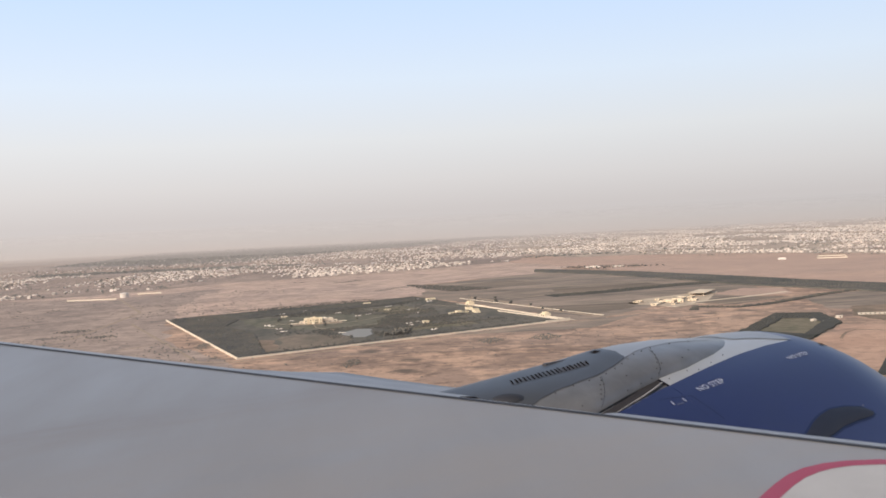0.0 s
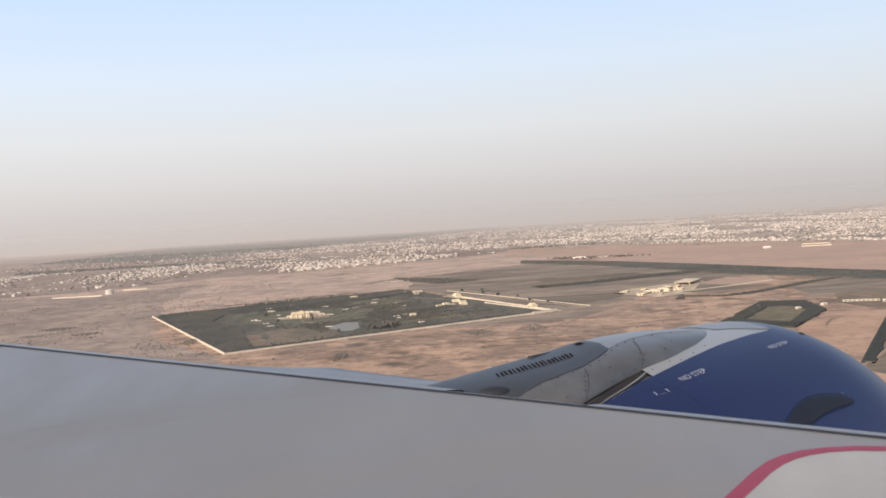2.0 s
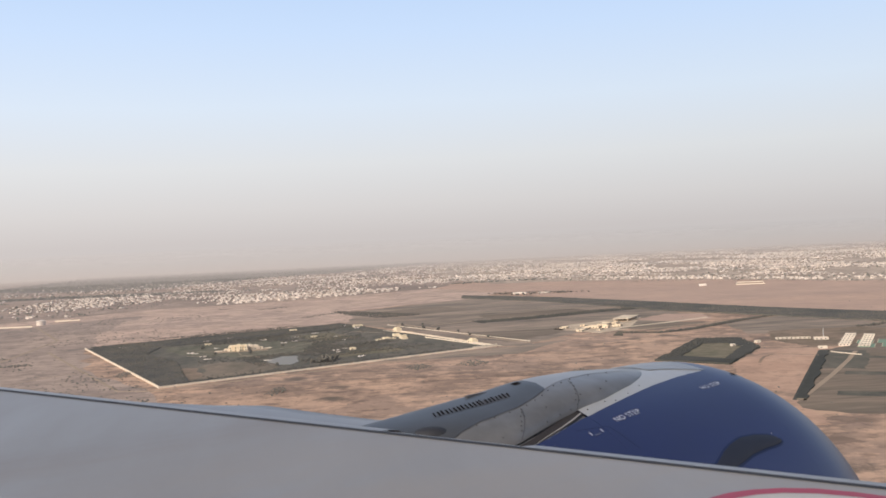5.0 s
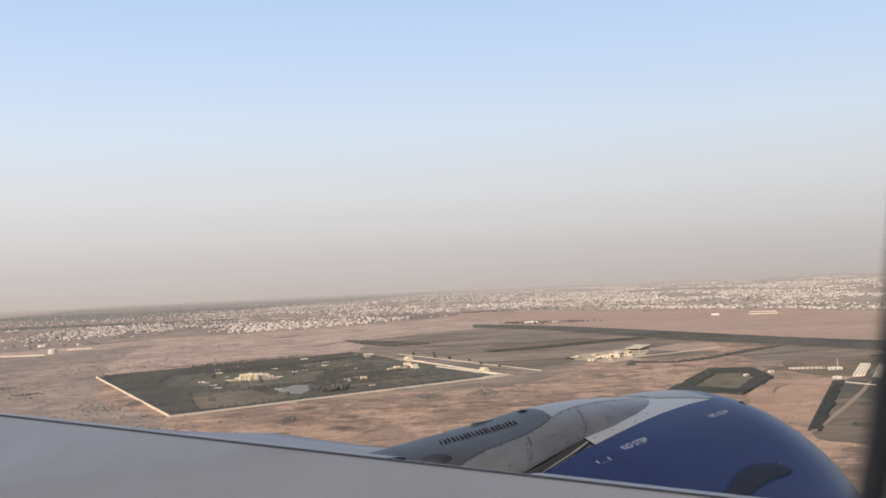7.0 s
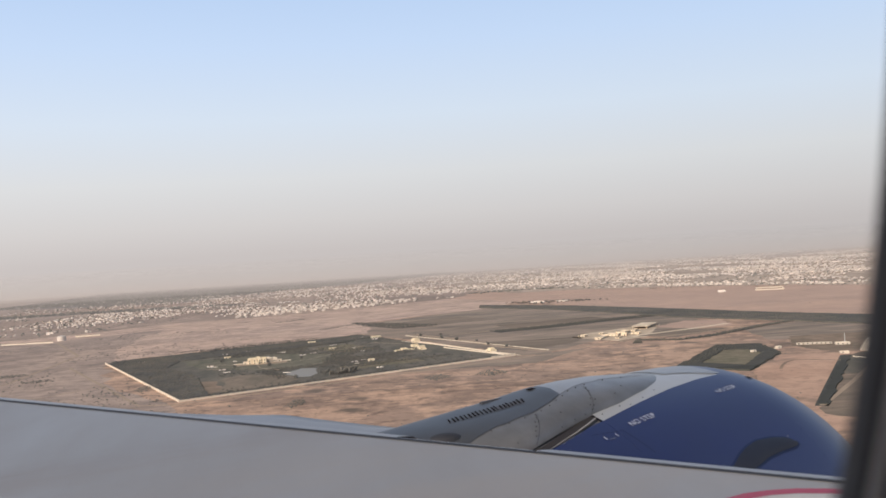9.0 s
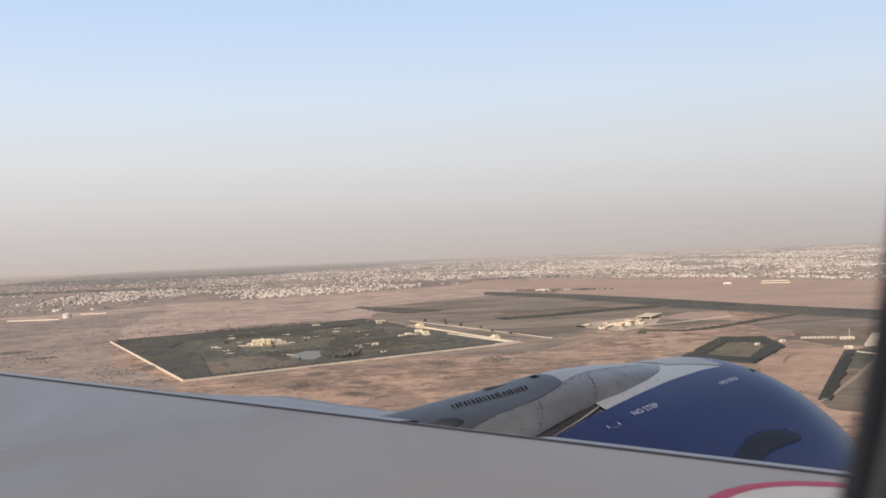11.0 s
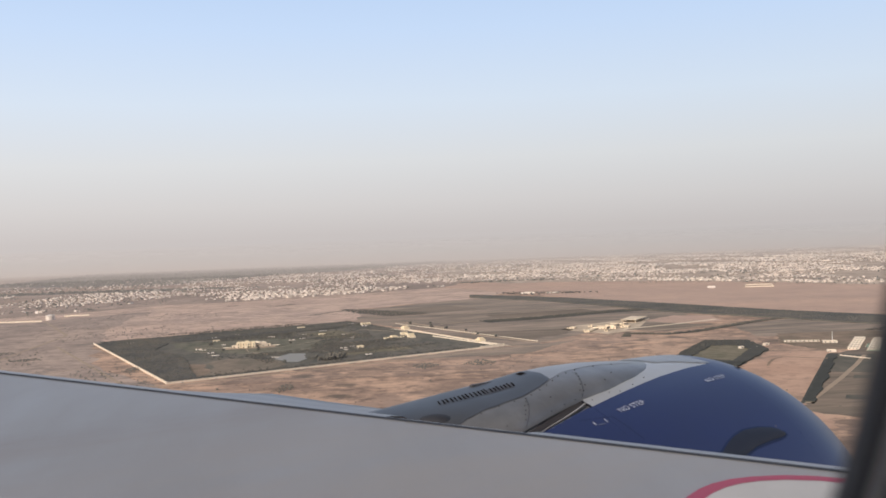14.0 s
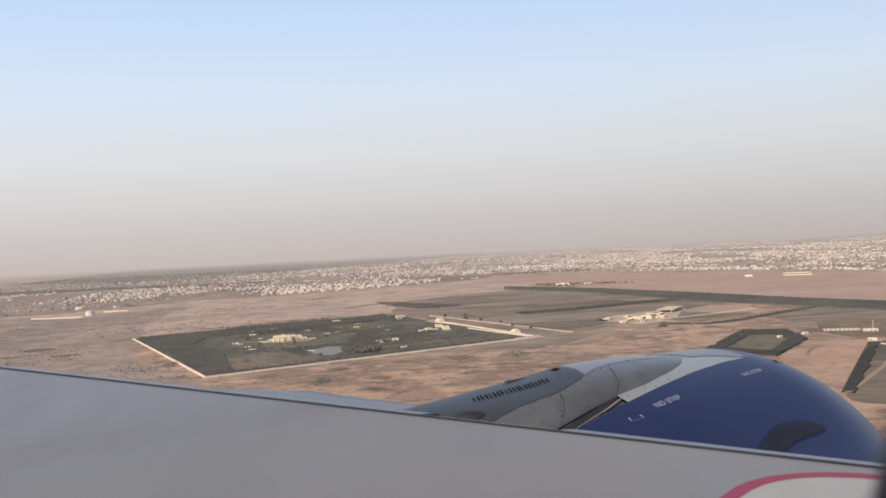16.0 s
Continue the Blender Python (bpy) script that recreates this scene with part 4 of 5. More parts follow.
plot("plain_sand_west", [(-1500, 1950), (-820, 1850), (-600, 1680), (-540, 1560), (-130, 1785), (-150, 2080), (150, 2310), (215, 2500), (20, 2900), (-465, 2720), (-918, 2630), (-1300, 2450), (-1700, 2500)], WESTSAND, "rosy sand plain between estate and town, lightened in colour for haze", 1.2, 8)
plot("camp_yard", [(465, 1115), (500, 1110), (650, 1235), (600, 1300), (480, 1300), (445, 1200)], BARE, "bare yard of the camp", 3)

plot("field_plot_1", [(-130, 1990), (0, 1880), (120, 1940), (40, 2080)], FARM, "darker fallow plot", 2)
plot("field_plot_2", [(130, 1700), (330, 1775), (300, 1850), (110, 1790)], FARM, "darker fallow plot", 2)
plot("field_plot_4", [(120, 1330), (200, 1400), (230, 1480), (130, 1480), (60, 1480)], FARM, "darker fallow plot", 2)


def track(name, points, width, mat, label, level=4):
    left, right = [], []
    pts = [Vector(p) for p in at(points)]
    for i, p in enumerate(pts):
        d = (pts[min(i + 1, len(pts) - 1)] - pts[max(i - 1, 0)]).normalized()
        s = Vector((-d.y, d.x)) * width / 2
        left.append(tuple(p + s)), right.append(tuple(p - s))
    tagged(link(name, slab(left + right[::-1], GZ - 0.4, GZ + 0.06 * level), mat), label, "road", kind="structure")


track("road_avenue", [(-40, 1700), (22, 1586), (90, 1407), (149, 1310)], 7, ROAD, "pale avenue outside the estate")
track("road_gate", [(-60, 1590), (10, 1480), (108, 1284)], 4, PALE, "pale drive along the estate wall")
track("road_farm", [(315, 788), (352, 842), (393, 903), (451, 994), (490, 1060)], 4, ROAD, "dusty farm track")
track("road_rut", [(361, 1007), (372, 1032), (384, 1054), (400, 1070), (418, 1060), (445, 1040)], 2.5, BARE, "dark curved rut in the sand")
track("road_site", [(300, 1440), (391, 1488), (470, 1540)], 7, PALE, "pale site road")
track("road_plain", [(600, 1600), (642, 1520), (693, 1436), (727, 1375)], 7, ROAD, "pale track beside the tree belt")
track("road_ring", [(-580, 1500), (-330, 1040), (-290, 1030), (140, 1270)], 3, ROAD, "faint track round the estate")
track("road_field", [(150, 1310), (260, 1370), (420, 1440), (560, 1500)], 4, ROAD, "faint farm track")
track("road_cross", [(20, 1640), (120, 1690), (300, 1760), (440, 1810)], 4, ROAD, "faint farm track")
track("road_town", [(-700, 2350), (-300, 2560), (200, 2700), (700, 2600), (1200, 2300)], 5, ROAD, "faint road before the town")
track("road_west", [(-760, 1000), (-600, 1320), (-640, 1700), (-820, 2060)], 4, ROAD, "faint track over the plain")
track("road_left", [(-520, 1060), (-470, 1180), (-430, 1230)], 2, ROAD, "faint footpath")


track("hedge_floor_1", [(98, 1655), (201, 1690), (323, 1755), (437, 1798)], 40, WOODFLOOR, "ground painted dark under a row of trees", 2.6)
track("hedge_floor_2", [(279, 1335), (290, 1375), (341, 1347), (387, 1367), (454, 1425), (503, 1470), (564, 1512)], 11, WOODFLOOR, "ground painted dark under a field hedge", 2.6)
track("hedge_floor_3", [(314, 786), (365, 888), (410, 977), (462, 1080)], 9, WOODFLOOR, "ground painted dark under a farm hedge", 2.6)

for k, pts in enumerate(([(-345, 1405), (-300, 1388), (-262, 1372), (-225, 1372)], [(-262, 1372), (-250, 1330), (-215, 1290)], [(-330, 1350), (-300, 1335)], [(-225, 1372), (-190, 1400), (-150, 1480), (-110, 1600)],
                         [(-110, 1600), (-55, 1540)], [(-180, 1330), (-120, 1400), (-60, 1430)])):
    track("garden_path_%d" % (k + 1), pts, 0.9, ROAD, "pale garden path near the mansion", 5)


# ---- walls of the estate ----
def boundary(name, p, q, height, label):
    p, q = [Vector((x * K, y * K, 0)) for x, y in (p, q)]
    length, d = (q - p).length, (q - p).normalized()
    turn = math.degrees(math.atan2(d.y, d.x))
    wall = empty(name, pose(p.x, p.y, GZ, 0, 0, turn), label, "wall", kind="structure")
    count = max(2, round(length / 16))
    step = length / count
    for k in range(count):
        part("wall_panel", boxes((k * step + 0.4, (k + 1) * step - 0.4, -0.3, 0.3, -0.3, height), (k * step + 0.4, (k + 1) * step - 0.4, -0.42, 0.42, height, height + 0.25)), WALLPAINT, wall)
    for k in range(count + 1):
        part("post", boxes((k * step - 0.5, k * step + 0.5, -0.5, 0.5, -0.3, height + 0.5)), WALLPAINT, wall)


boundary("wall_west", A, B, 1.8, "long cream wall of the estate")
boundary("wall_south", B, (70, 1263), 1.5, "low cream wall of the estate")
boundary("wall_east", C, (-30, 1550), 1.4, "cream wall by the avenue")
boundary("wall_inner", (88, 1298), (8, 1440), 1.0, "inner cream wall by the drive")
boundary("wall_avenue", (-56, 1685), (152, 1322), 0.5, "low pale wall along the outer avenue")
boundary("wall_gate", (70, 1262), C, 2.4, "cream wall at the estate's corner")


# ---- buildings ----
def block(name, dims, mat, parent, openings=True, label=""):
    """A storeyed block with parapet, windows on the four sides."""
    x0, x1, y0, y1, z0, z1 = dims
    body = part(name, boxes(dims, (x0 - 0.3, x1 + 0.3, y0 - 0.3, y1 + 0.3, z1 - 0.5, z1 - 0.06), (x0, x1, y0, y0 + 0.4, z1, z1 + 0.9), (x0, x1, y1 - 0.4, y1, z1, z1 + 0.9), (x0, x0 + 0.4, y0 + 0.4, y1 - 0.4, z1, z1 + 0.9),
                            (x1 - 0.4, x1, y0 + 0.4, y1 - 0.4, z1, z1 + 0.9)), mat, parent, label)
    if openings:
        for storey in range(max(1, int((z1 - z0) // 4))):
            h = z0 + 1.1 + storey * 4
            for k in range(int((x1 - x0) // 5)):
                x = x0 + 2 + k * 5
                part("window", boxes((x, x + 1.6, y0 - 0.06, y0 + 0.1, h, h + 2)), DARKGLASS, body)
            for k in range(int((y1 - y0) // 5)):
                y = y0 + 2 + k * 5
                part("window", boxes((x0 - 0.06, x0 + 0.1, y, y + 1.6, h, h + 2)), DARKGLASS, body)
    return body


def mansion():
    x, y = -262 * K, 1392 * K
    house = empty("mansion", pose(x, y, GZ, 0, 0, 10) @ Matrix.Diagonal((0.82, 0.8, 0.68, 1)), "cream flat-roofed mansion with projecting bays on a lawn", "house")
    block("main_block", (-15, 9, -7, 8, -0.3, 8.4), RENDERED, house, label="sunlit cream main block")
    for bx, h in ((-16.5, 9.4), (-9.5, 9.0), (-2.5, 9.2), (4.5, 9.6)):
        block("bay", (bx, bx + 5, -8.6, -7.05, -0.3, h), RENDERED, house)
    block("roof_room", (-4, 0, 0, 5, 8.9, 10.2), RENDERED, house, False)
    block("wing_block", (9.1, 17, -2, 9, -0.3, 7.4), WALLPAINT, house, label="paler rear wing")
    block("wing_block", (17.1, 25, 0, 9, -0.3, 6.4), WALLPAINT, house)
    block("wing_block", (25.1, 31, 1, 8, -0.3, 3.4), WALLPAINT, house)
    block("wing_block", (-23, -16.6, 0, 7, -0.3, 3.2), WALLPAINT, house)
    block("porch", (-5.5, -1.5, -12, -8.7, -0.3, 4.4), RENDERED, house, False)
    part("terrace", boxes((-32, 38, -18, 13, -0.3, 0.5)), ROAD, house, "sandy paved terrace")
    for dx, dy, r, z in ((12.5, 3, 2.0, 8.2), (20.5, 4, 1.8, 7.2)):
        bm = bmesh.new()
        bmesh.ops.create_uvsphere(bm, u_segments=14, v_segments=8, radius=r, matrix=Matrix.Translation((dx, dy, z)))
        part("dome", bm, WALLPAINT, house, "small pale dome", True)
    for x0, x1, y0 in ((-36, -24, 3), (31.5, 44, 4)):
        part("garden_screen", boxes((x0, x1, y0, y0 + 0.5, -0.3, 1.6)), WALLPAINT, house, "low white screen wall")
    for k in range(7):
        bm = bmesh.new()
        bmesh.ops.create_cone(bm, cap_ends=True, segments=8, radius1=0.35, radius2=0.3, depth=4.6, matrix=Matrix.Translation((10 + 1.6 * k, -3.0, 2.8)))
        part("column", bm, WALLPAINT, house)
    part("arcade_roof", boxes((9.2, 20.4, -3.6, -2.05, 5.1, 5.5)), WALLPAINT, house)


mansion()


def building(name, px, py, turn, size, label, mat=RENDERED, category="building", extra=None, group=""):
    w, d, h = size
    b = empty(name, pose(px * K, py * K, GZ, 0, 0, turn) @ Matrix.Diagonal((0.85, 0.85, 0.65, 1)), label, category, group)
    block("wall", (-w / 2, w / 2, -d / 2, d / 2, -0.3, h), mat, b)
    for e in extra or []:
        block("annex", e, mat, b, False)
    return b


AV = math.degrees(math.atan2(-478, 244))
building("gatehouse", -37, 1562, AV, (12, 9, 5.5), "cream gatehouse tower on the estate wall", extra=[(-4, 4, -3, 3, 5.5, 7.5)])
building("gatehouse", 74, 1345, AV, (12, 9, 4), "cream gatehouse on the estate wall", extra=[(-4, 4, -3, 3, 4, 6.5)])
building("guest_house", -32, 1478, AV, (18, 6, 2.2), "low cream guest house beside the drive", extra=[(-14, -9.2, -5, 5, -0.3, 4), (9.2, 13, -5, 5, -0.3, 3.4)])
building("guest_house", -52, 1440, AV + 90, (30, 5, 1.8), "low cream guest house beside the drive", extra=[(-4, 4, -4, 4, 1.8, 4)])
building("guest_house", -25, 1440, AV, (16, 6, 2), "low cream guest house beside the drive", extra=[(-3, 3, -4, 4, 2, 4)])
building("garden_pavilion", -220, 1660, 25, (12, 5, 2.8), "small white pavilion among the trees")
building("garden_pavilion", -110, 1690, 25, (16, 6, 3), "small white pavilion among the trees")
building("garden_pavilion", -330, 1490, 25, (9, 4, 2.4), "small white pavilion among the trees")
building("garden_pavilion", -95, 1330, 25, (8, 5, 3), "small white pavilion among the trees")
building("garden_pavilion", -170, 1530, 25, (10, 4, 2.4), "small white pavilion among the trees")
for px, py in [(-332, 1382), (-303, 1331), (-345, 1544), (-314, 1580), (-209, 1465), (-195, 1480), (-118, 1330), (-78, 1245), (-137, 1710), (-110, 1660), (-470, 1512)]:
    building("garden_hut", px, py, 25, (8, 2.6, 0.9), "tiny white hut among garden trees", HOUSE, "hut", group="garden huts")
# low white walls and kerbs among the beds
r = random.Random(8)
for k in range(17):
    p = Vector((-200, 1200)) + Vector((-244, 478)).normalized() * r.uniform(20, 500) + Vector((394, 234)).normalized() * r.uniform(-40, 230)
    if inside((p.x, p.y), [(-450, 1490), (-300, 1190), (-40, 1300), (-150, 1700)]):
        low = empty("garden_wall", pose(p.x * K, p.y * K, GZ, 0, 0, r.choice([-8, 4, 31])), "low white garden wall between planted beds", "wall", "garden walls")
        run = r.uniform(2, 6)
        part("wall_body", boxes((-run, run, -0.2, 0.2, -0.3, 0.6)), HOUSE, low)
        part("coping", boxes((-run - 0.1, run + 0.1, -0.3, 0.3, 0.6, 0.75)), HOUSE, low)
# building site
for px, py, size in ((248, 1440, (30, 12, 2.2)), (268, 1462, (16, 20, 3)), (290, 1490, (26, 14, 3.6)), (225, 1478, (14, 10, 2)), (240, 1420, (12, 8, 1.6)), (272, 1428, (22, 5, 1.4)), (306, 1468, (12, 12, 2.2)), (312, 1512, (20, 8, 2.6)),
                     (258, 1498, (10, 6, 1.5)), (285, 1452, (8, 8, 4))):
    building("site_hall", px, py, 62, size, "half-built pale hall on a levelled site", PALE, group="half-built halls")
roofed = empty("open_shed", pose(342 * K, 1570 * K, GZ, 0, 0, 62), "open shed with a wide pale flat roof on posts", "shed")
part("roof", boxes((-26, 26, -11, 11, 3.3, 3.7)), PALE, roofed)
for sx in (-25, -8, 8, 25):
    for sy in (-9, 9):
        part("post", boxes((sx - 0.3, sx + 0.3, sy - 0.3, sy + 0.3, -0.3, 3.3)), PALE, roofed)
# lone works on the plain
works = empty("water_tank", pose(-829 * K, 2110 * K, GZ, 0, 0, 10), "white cylindrical water tank with a conical roof", "tank")
bm = bmesh.new()
bmesh.ops.create_cone(bm, cap_ends=True, segments=20, radius1=7.5, radius2=7.5, depth=8.3, matrix=Matrix.Translation((0, 0, 3.85)))
part("shell", bm, HOUSE, works)
bm = bmesh.new()
bmesh.ops.create_cone(bm, cap_ends=True, segments=20, radius1=7.9, radius2=0.4, depth=1.6, matrix=Matrix.Translation((0, 0, 8.8)))
part("roof", bm, HOUSE, works)
boundary("wall_tank", (-943, 2070), (-829, 2061), 2.0, "pale wall by the water tank")
boundary("wall_grove", (392, 1150), (416, 1176), 0.7, "low pale wall leading out of the grove")
boundary("wall_farm", (463, 1061), (480, 1026), 0.8, "low pale wall on the farm")
boundary("wall_tank_east", (-829, 2193), (-776, 2199), 2.2, "pale wall running from the water tank")
building("far_palace", 255, 2385, -20, (18, 12, 4), "white palace with gardens at the far tree belt", HOUSE, extra=[(-17, -9.2, -5, 5, -0.3, 2.6), (9.2, 16, -5, 5, -0.3, 3)])
building("far_palace", 315, 2370, -20, (26, 8, 2.6), "long white villa at the far tree belt", HOUSE)
PADDOCK = [(782, 2318), (846, 2302), (872, 2385), (810, 2398)]
for side_name, k in (("front", 0), ("east", 1), ("back", 2), ("west", 3)):
    boundary("wall_paddock_" + side_name, PADDOCK[k], PADDOCK[(k + 1) % 4], 1.6, "white wall of a lone paddock")
building("lone_hut", 705, 2340, 0, (16, 8, 5), "small white hut on the open sand", HOUSE, "hut")
building("lone_hut", 1085, 2125, 0, (36, 10, 5), "low white buildings on the open sand", HOUSE, "hut")

# ---- camp of prefabricated cabins ----
CAMP = math.degrees(math.atan2(110, 60))
cabin = empty("prefab_cabin", pose(0, 0, GZ, 0, 0, CAMP), "small cream prefabricated cabin with a shallow roof", "cabin", "camp cabins")
part("wall", boxes((-5, 5, -2, 2, -0.3, 2.2)), PREFAB, cabin)
bm = bmesh.new()
for x in (-5.2, 5.2):
    bm.verts.new((x, -2.2, 2.2)), bm.verts.new((x, 0, 2.8)), bm.verts.new((x, 2.2, 2.2))
v = bm.verts[:]
for f in ((0, 1, 4, 3), (1, 2, 5, 4), (2, 1, 0), (3, 4, 5), (0, 3, 5, 2)):
    bm.faces.new([v[i] for i in f])
part("roof", bm, PREFAB, cabin)
for x in (-3, 0, 3):
    part("window", boxes((x - 0.5, x + 0.5, -2.05, -1.9, 0.8, 1.7)), DARKGLASS, cabin)
ax, ay = Vector((60, 110)).normalized(), Vector((110, -60)).normalized()
spots = []
for row, start, count in ((0, 0, 6), (24, -6, 6), (62, 4, 4), (86, -6, 4), (108, -2, 4), (128, 6, 4)):
    for k in range(count):
        p = Vector((500, 1110)) + ay * row * 0.92 + ax * (start + k * 21)
        spots.append((p.x * K, p.y * K))
for k, (x, y) in enumerate(spots):
    m = pose(x, y, GZ, 0, 0, CAMP - 90 + random.uniform(-2, 2))
    if k == 0:
        cabin.matrix_world = m
    else:
        copy_thing(cabin, m)
building("camp_hall", 474, 1199, -14, (40, 6, 1.9), "long cream camp hall", PREFAB, "hall")
building("camp_hall", 502, 1180, -14, (16, 8, 2.8), "cream camp hall with a parapet", PREFAB, "hall")
building("camp_hut", 468, 1096, -14, (9, 5, 2.6), "small cream hut beside the farm hedge", PREFAB, "hut")
building("camp_hut", 383, 1158, 20, (5, 4, 2.6), "small white hut at the grove's corner", PREFAB, "hut")
building("camp_hut", 422, 1181, 20, (6, 4, 2.6), "small white hut at the grove's corner", PREFAB, "hut")
mast = empty("radio_mast", pose(507 * K, 1184 * K, GZ), "slender red and white radio mast", "mast")
for k in range(3):
    bm = bmesh.new()
    bmesh.ops.create_cone(bm, cap_ends=True, segments=6, radius1=0.5 - 0.05 * k, radius2=0.45 - 0.05 * k, depth=3.6, matrix=Matrix.Translation((0, 0, 1.8 + 3.6 * k)))
    part("section", bm, STEELGREY, mast)
for k, (px, py) in enumerate(((537, 1135), (560, 1130), (522, 1100), (548, 1095))):
    court = empty("sports_court", pose(px * K, py * K, GZ, 0, 0, CAMP), "pale green fenced sports court", "court", "camp courts")
    part("surface", boxes((-13, 13, -7, 7, -0.3, 0.35)), GREENROOF, court)
    for y in (-7.2, 7.2):
        part("kerb", boxes((-13.4, 13.4, y - 0.2, y + 0.2, -0.3, 0.5)), PALE, court)


# ---- trees ----
rng = np.random.default_rng(11)


def fill(poly, spacing, low, high, keep=1.0, avoid=(), wide=1.0):
    """Tree places within a polygon of plan points."""
    pts = at(poly)
    xs, ys = [p[0] for p in pts], [p[1] for p in pts]
    out = []
    holes = [at(h) for h in avoid]
    for x in np.arange(min(xs), max(xs), spacing):
        for y in np.arange(min(ys), max(ys), spacing):
            p = (x + rng.uniform(-0.45, 0.45) * spacing, y + rng.uniform(-0.45, 0.45) * spacing)
            if rng.random() < keep and inside(p, pts) and not any(inside(p, h) for h in holes):
                h = rng.uniform(low, high)
                out.append((*p, GZ - 0.1, rng.uniform(0, 6.3), h * rng.uniform(0.8, 1.15) * wide, h))
    return out


def strip(points, width):
    """A polygon along a line of plan points."""
    left, right = [], []
    pts = [Vector(p) for p in points]
    for i, p in enumerate(pts):
        d = (pts[min(i + 1, len(pts) - 1)] - pts[max(i - 1, 0)]).normalized()
        s = Vector((-d.y, d.x)) * width / 2
        left.append(tuple(p + s)), right.append(tuple(p - s))
    return left + right[::-1]


LAWNS = [[(-385, 1470), (-335, 1380), (-240, 1300), (-165, 1330), (-140, 1440), (-250, 1500)], [(-275, 1120), (-205, 1150), (-160, 1180), (-240, 1270), (-300, 1230)],
         [(-212, 1262), (-190, 1298), (-158, 1290), (-130, 1252), (-122, 1205), (-145, 1186), (-190, 1205)], [(-70, 1580), (-90, 1500), (0, 1360), (80, 1290), (102, 1300), (-20, 1560)],
         [(-310, 1440), (-220, 1440), (-220, 1370), (-310, 1370)]]
west = fill(WESTWOOD, 2.7, 1.3, 1.9, 0.98, LAWNS, 1.7)
north = fill(NORTHWOOD, 2.7, 1.3, 1.9, 0.97, LAWNS, 1.7)
mid = fill([(-330, 1420), (-140, 1760), (-60, 1600), (90, 1290), (-150, 1150), (-250, 1090), (-300, 1280)], 5.5, 1.1, 2.0, 0.3, LAWNS, 1.6)
south = fill([(-281, 1058), (60, 1263), (45, 1282), (-288, 1076)], 3.4, 1.5, 2.2, 0.9, (), 1.7)
clump = fill([(-138, 1195), (-112, 1200), (-106, 1235), (-124, 1245)], 4.5, 5, 7, 0.95)
# rows of bushes between the garden beds, in the estate's direction
beds = []
ux, uy = Vector((394, 234)).normalized(), Vector((-244, 478)).normalized()
for k in range(24):
    p = Vector((-230, 1190)) + uy * (10 + k * 21) + ux * rng.uniform(0, 70)
    q = p + ux * rng.uniform(130, 260)
    beds += fill(strip([tuple(p), tuple(q)], rng.uniform(6, 14)), 2.7, 1.2, 2.0, 0.9, LAWNS, 1.7)
copse = fill([(-172, 1360), (-158, 1470), (-122, 1385), (-140, 1300)], 3.2, 1.1, 2.0, 0.8, (), 1.5) + fill([(-236, 1262), (-222, 1280), (-190, 1200), (-205, 1196)], 3.0, 1.0, 1.8, 0.9, (), 1.5)
soup("estate_trees", *canopy(west + north + mid + clump + beds + copse, [WESTWOOD, NORTHWOOD], 0.85), LEAF, "dense dusty green trees filling the walled estate", "trees", True)
soup("estate_hedge", *spread_of(SHRUBS, south), LEAF, "dark clipped hedge inside the estate wall", "hedge", True)
belt = fill(BELT, 3.4, 2.2, 2.7, 0.98, (), 1.8)
soup("tree_belt", *canopy(belt, [BELT], 1.75), LEAF, "long dark belt of planted trees across the plain", "trees", True)
rows_ = fill(strip([(98, 1655), (201, 1690), (323, 1755), (437, 1798)], 44), 3.4, 1.4, 2.0, 0.8, (), 1.7)
rows_ += fill([(-190, 2085), (-132, 2040), (5, 1890), (-10, 1868), (-78, 1850), (-150, 1960)], 4, 1.6, 2.2, 0.9, (), 1.8)
rows_ += fill(strip([(279, 1335), (290, 1375), (341, 1347), (387, 1367), (454, 1425), (503, 1470), (564, 1512)], 13), 2.5, 1.6, 2.2, 0.98, (), 1.7)
rows_ += fill(strip([(603, 1294), (682, 1332), (740, 1390)], 14), 3.4, 1.8, 2.6, 0.95, (), 1.7) + fill([(170, 2460), (330, 2420), (420, 2330), (250, 2330)], 7, 2.2, 3.6, 0.5, (), 1.8)
rows_ += fill(strip([(-40, 1700), (22, 1600), (90, 1425), (149, 1325)], 8), 12, 2, 3.5, 0.4)
soup("field_hedges", *spread_of(SHRUBS, rows_), LEAF, "dark rows of trees between dry fields", "trees", True)
grove = fill(GROVE, 2.6, 1.5, 2.1, 0.97, [GROVE_FIELD], 1.7)
FIELD_EDGE = [(296, 1084), (356, 1194), (386, 1186), (388, 1142), (335, 1044)]
soup("grove", *canopy(grove, [[GROVE[k], GROVE[(k + 1) % 5], FIELD_EDGE[(k + 1) % 5], FIELD_EDGE[k]] for k in range(5)], 1.0), NEARLEAF, "square grove of dark trees round a green field", "trees", True)
SHRUB_PATCHES = [(-4, 1110, 17, 26), (-150, 980, 10, 30), (60, 1120, 20, 26), (-365, 1180, 12, 30), (-480, 1000, 12, 28), (-560, 1330, 22, 20), (170, 1010, 14, 20), (-640, 1420, 30, 26), (230, 920, 10, 22)]
near = fill(strip([(-315, 930), (-279, 868), (-240, 800), (-207, 766), (-170, 746), (-120, 735)], 22), 3.4, 1.6, 2.4, 0.95, (), 1.7)
near += fill(strip([(-692, 1076), (-660, 1091), (-600, 1140)], 10), 5, 2, 4, 0.8)
near += fill(strip([(400, 690), (450, 800), (560, 1010), (640, 1240)], 12), 3.0, 1.6, 2.2, 0.95, (), 1.7)
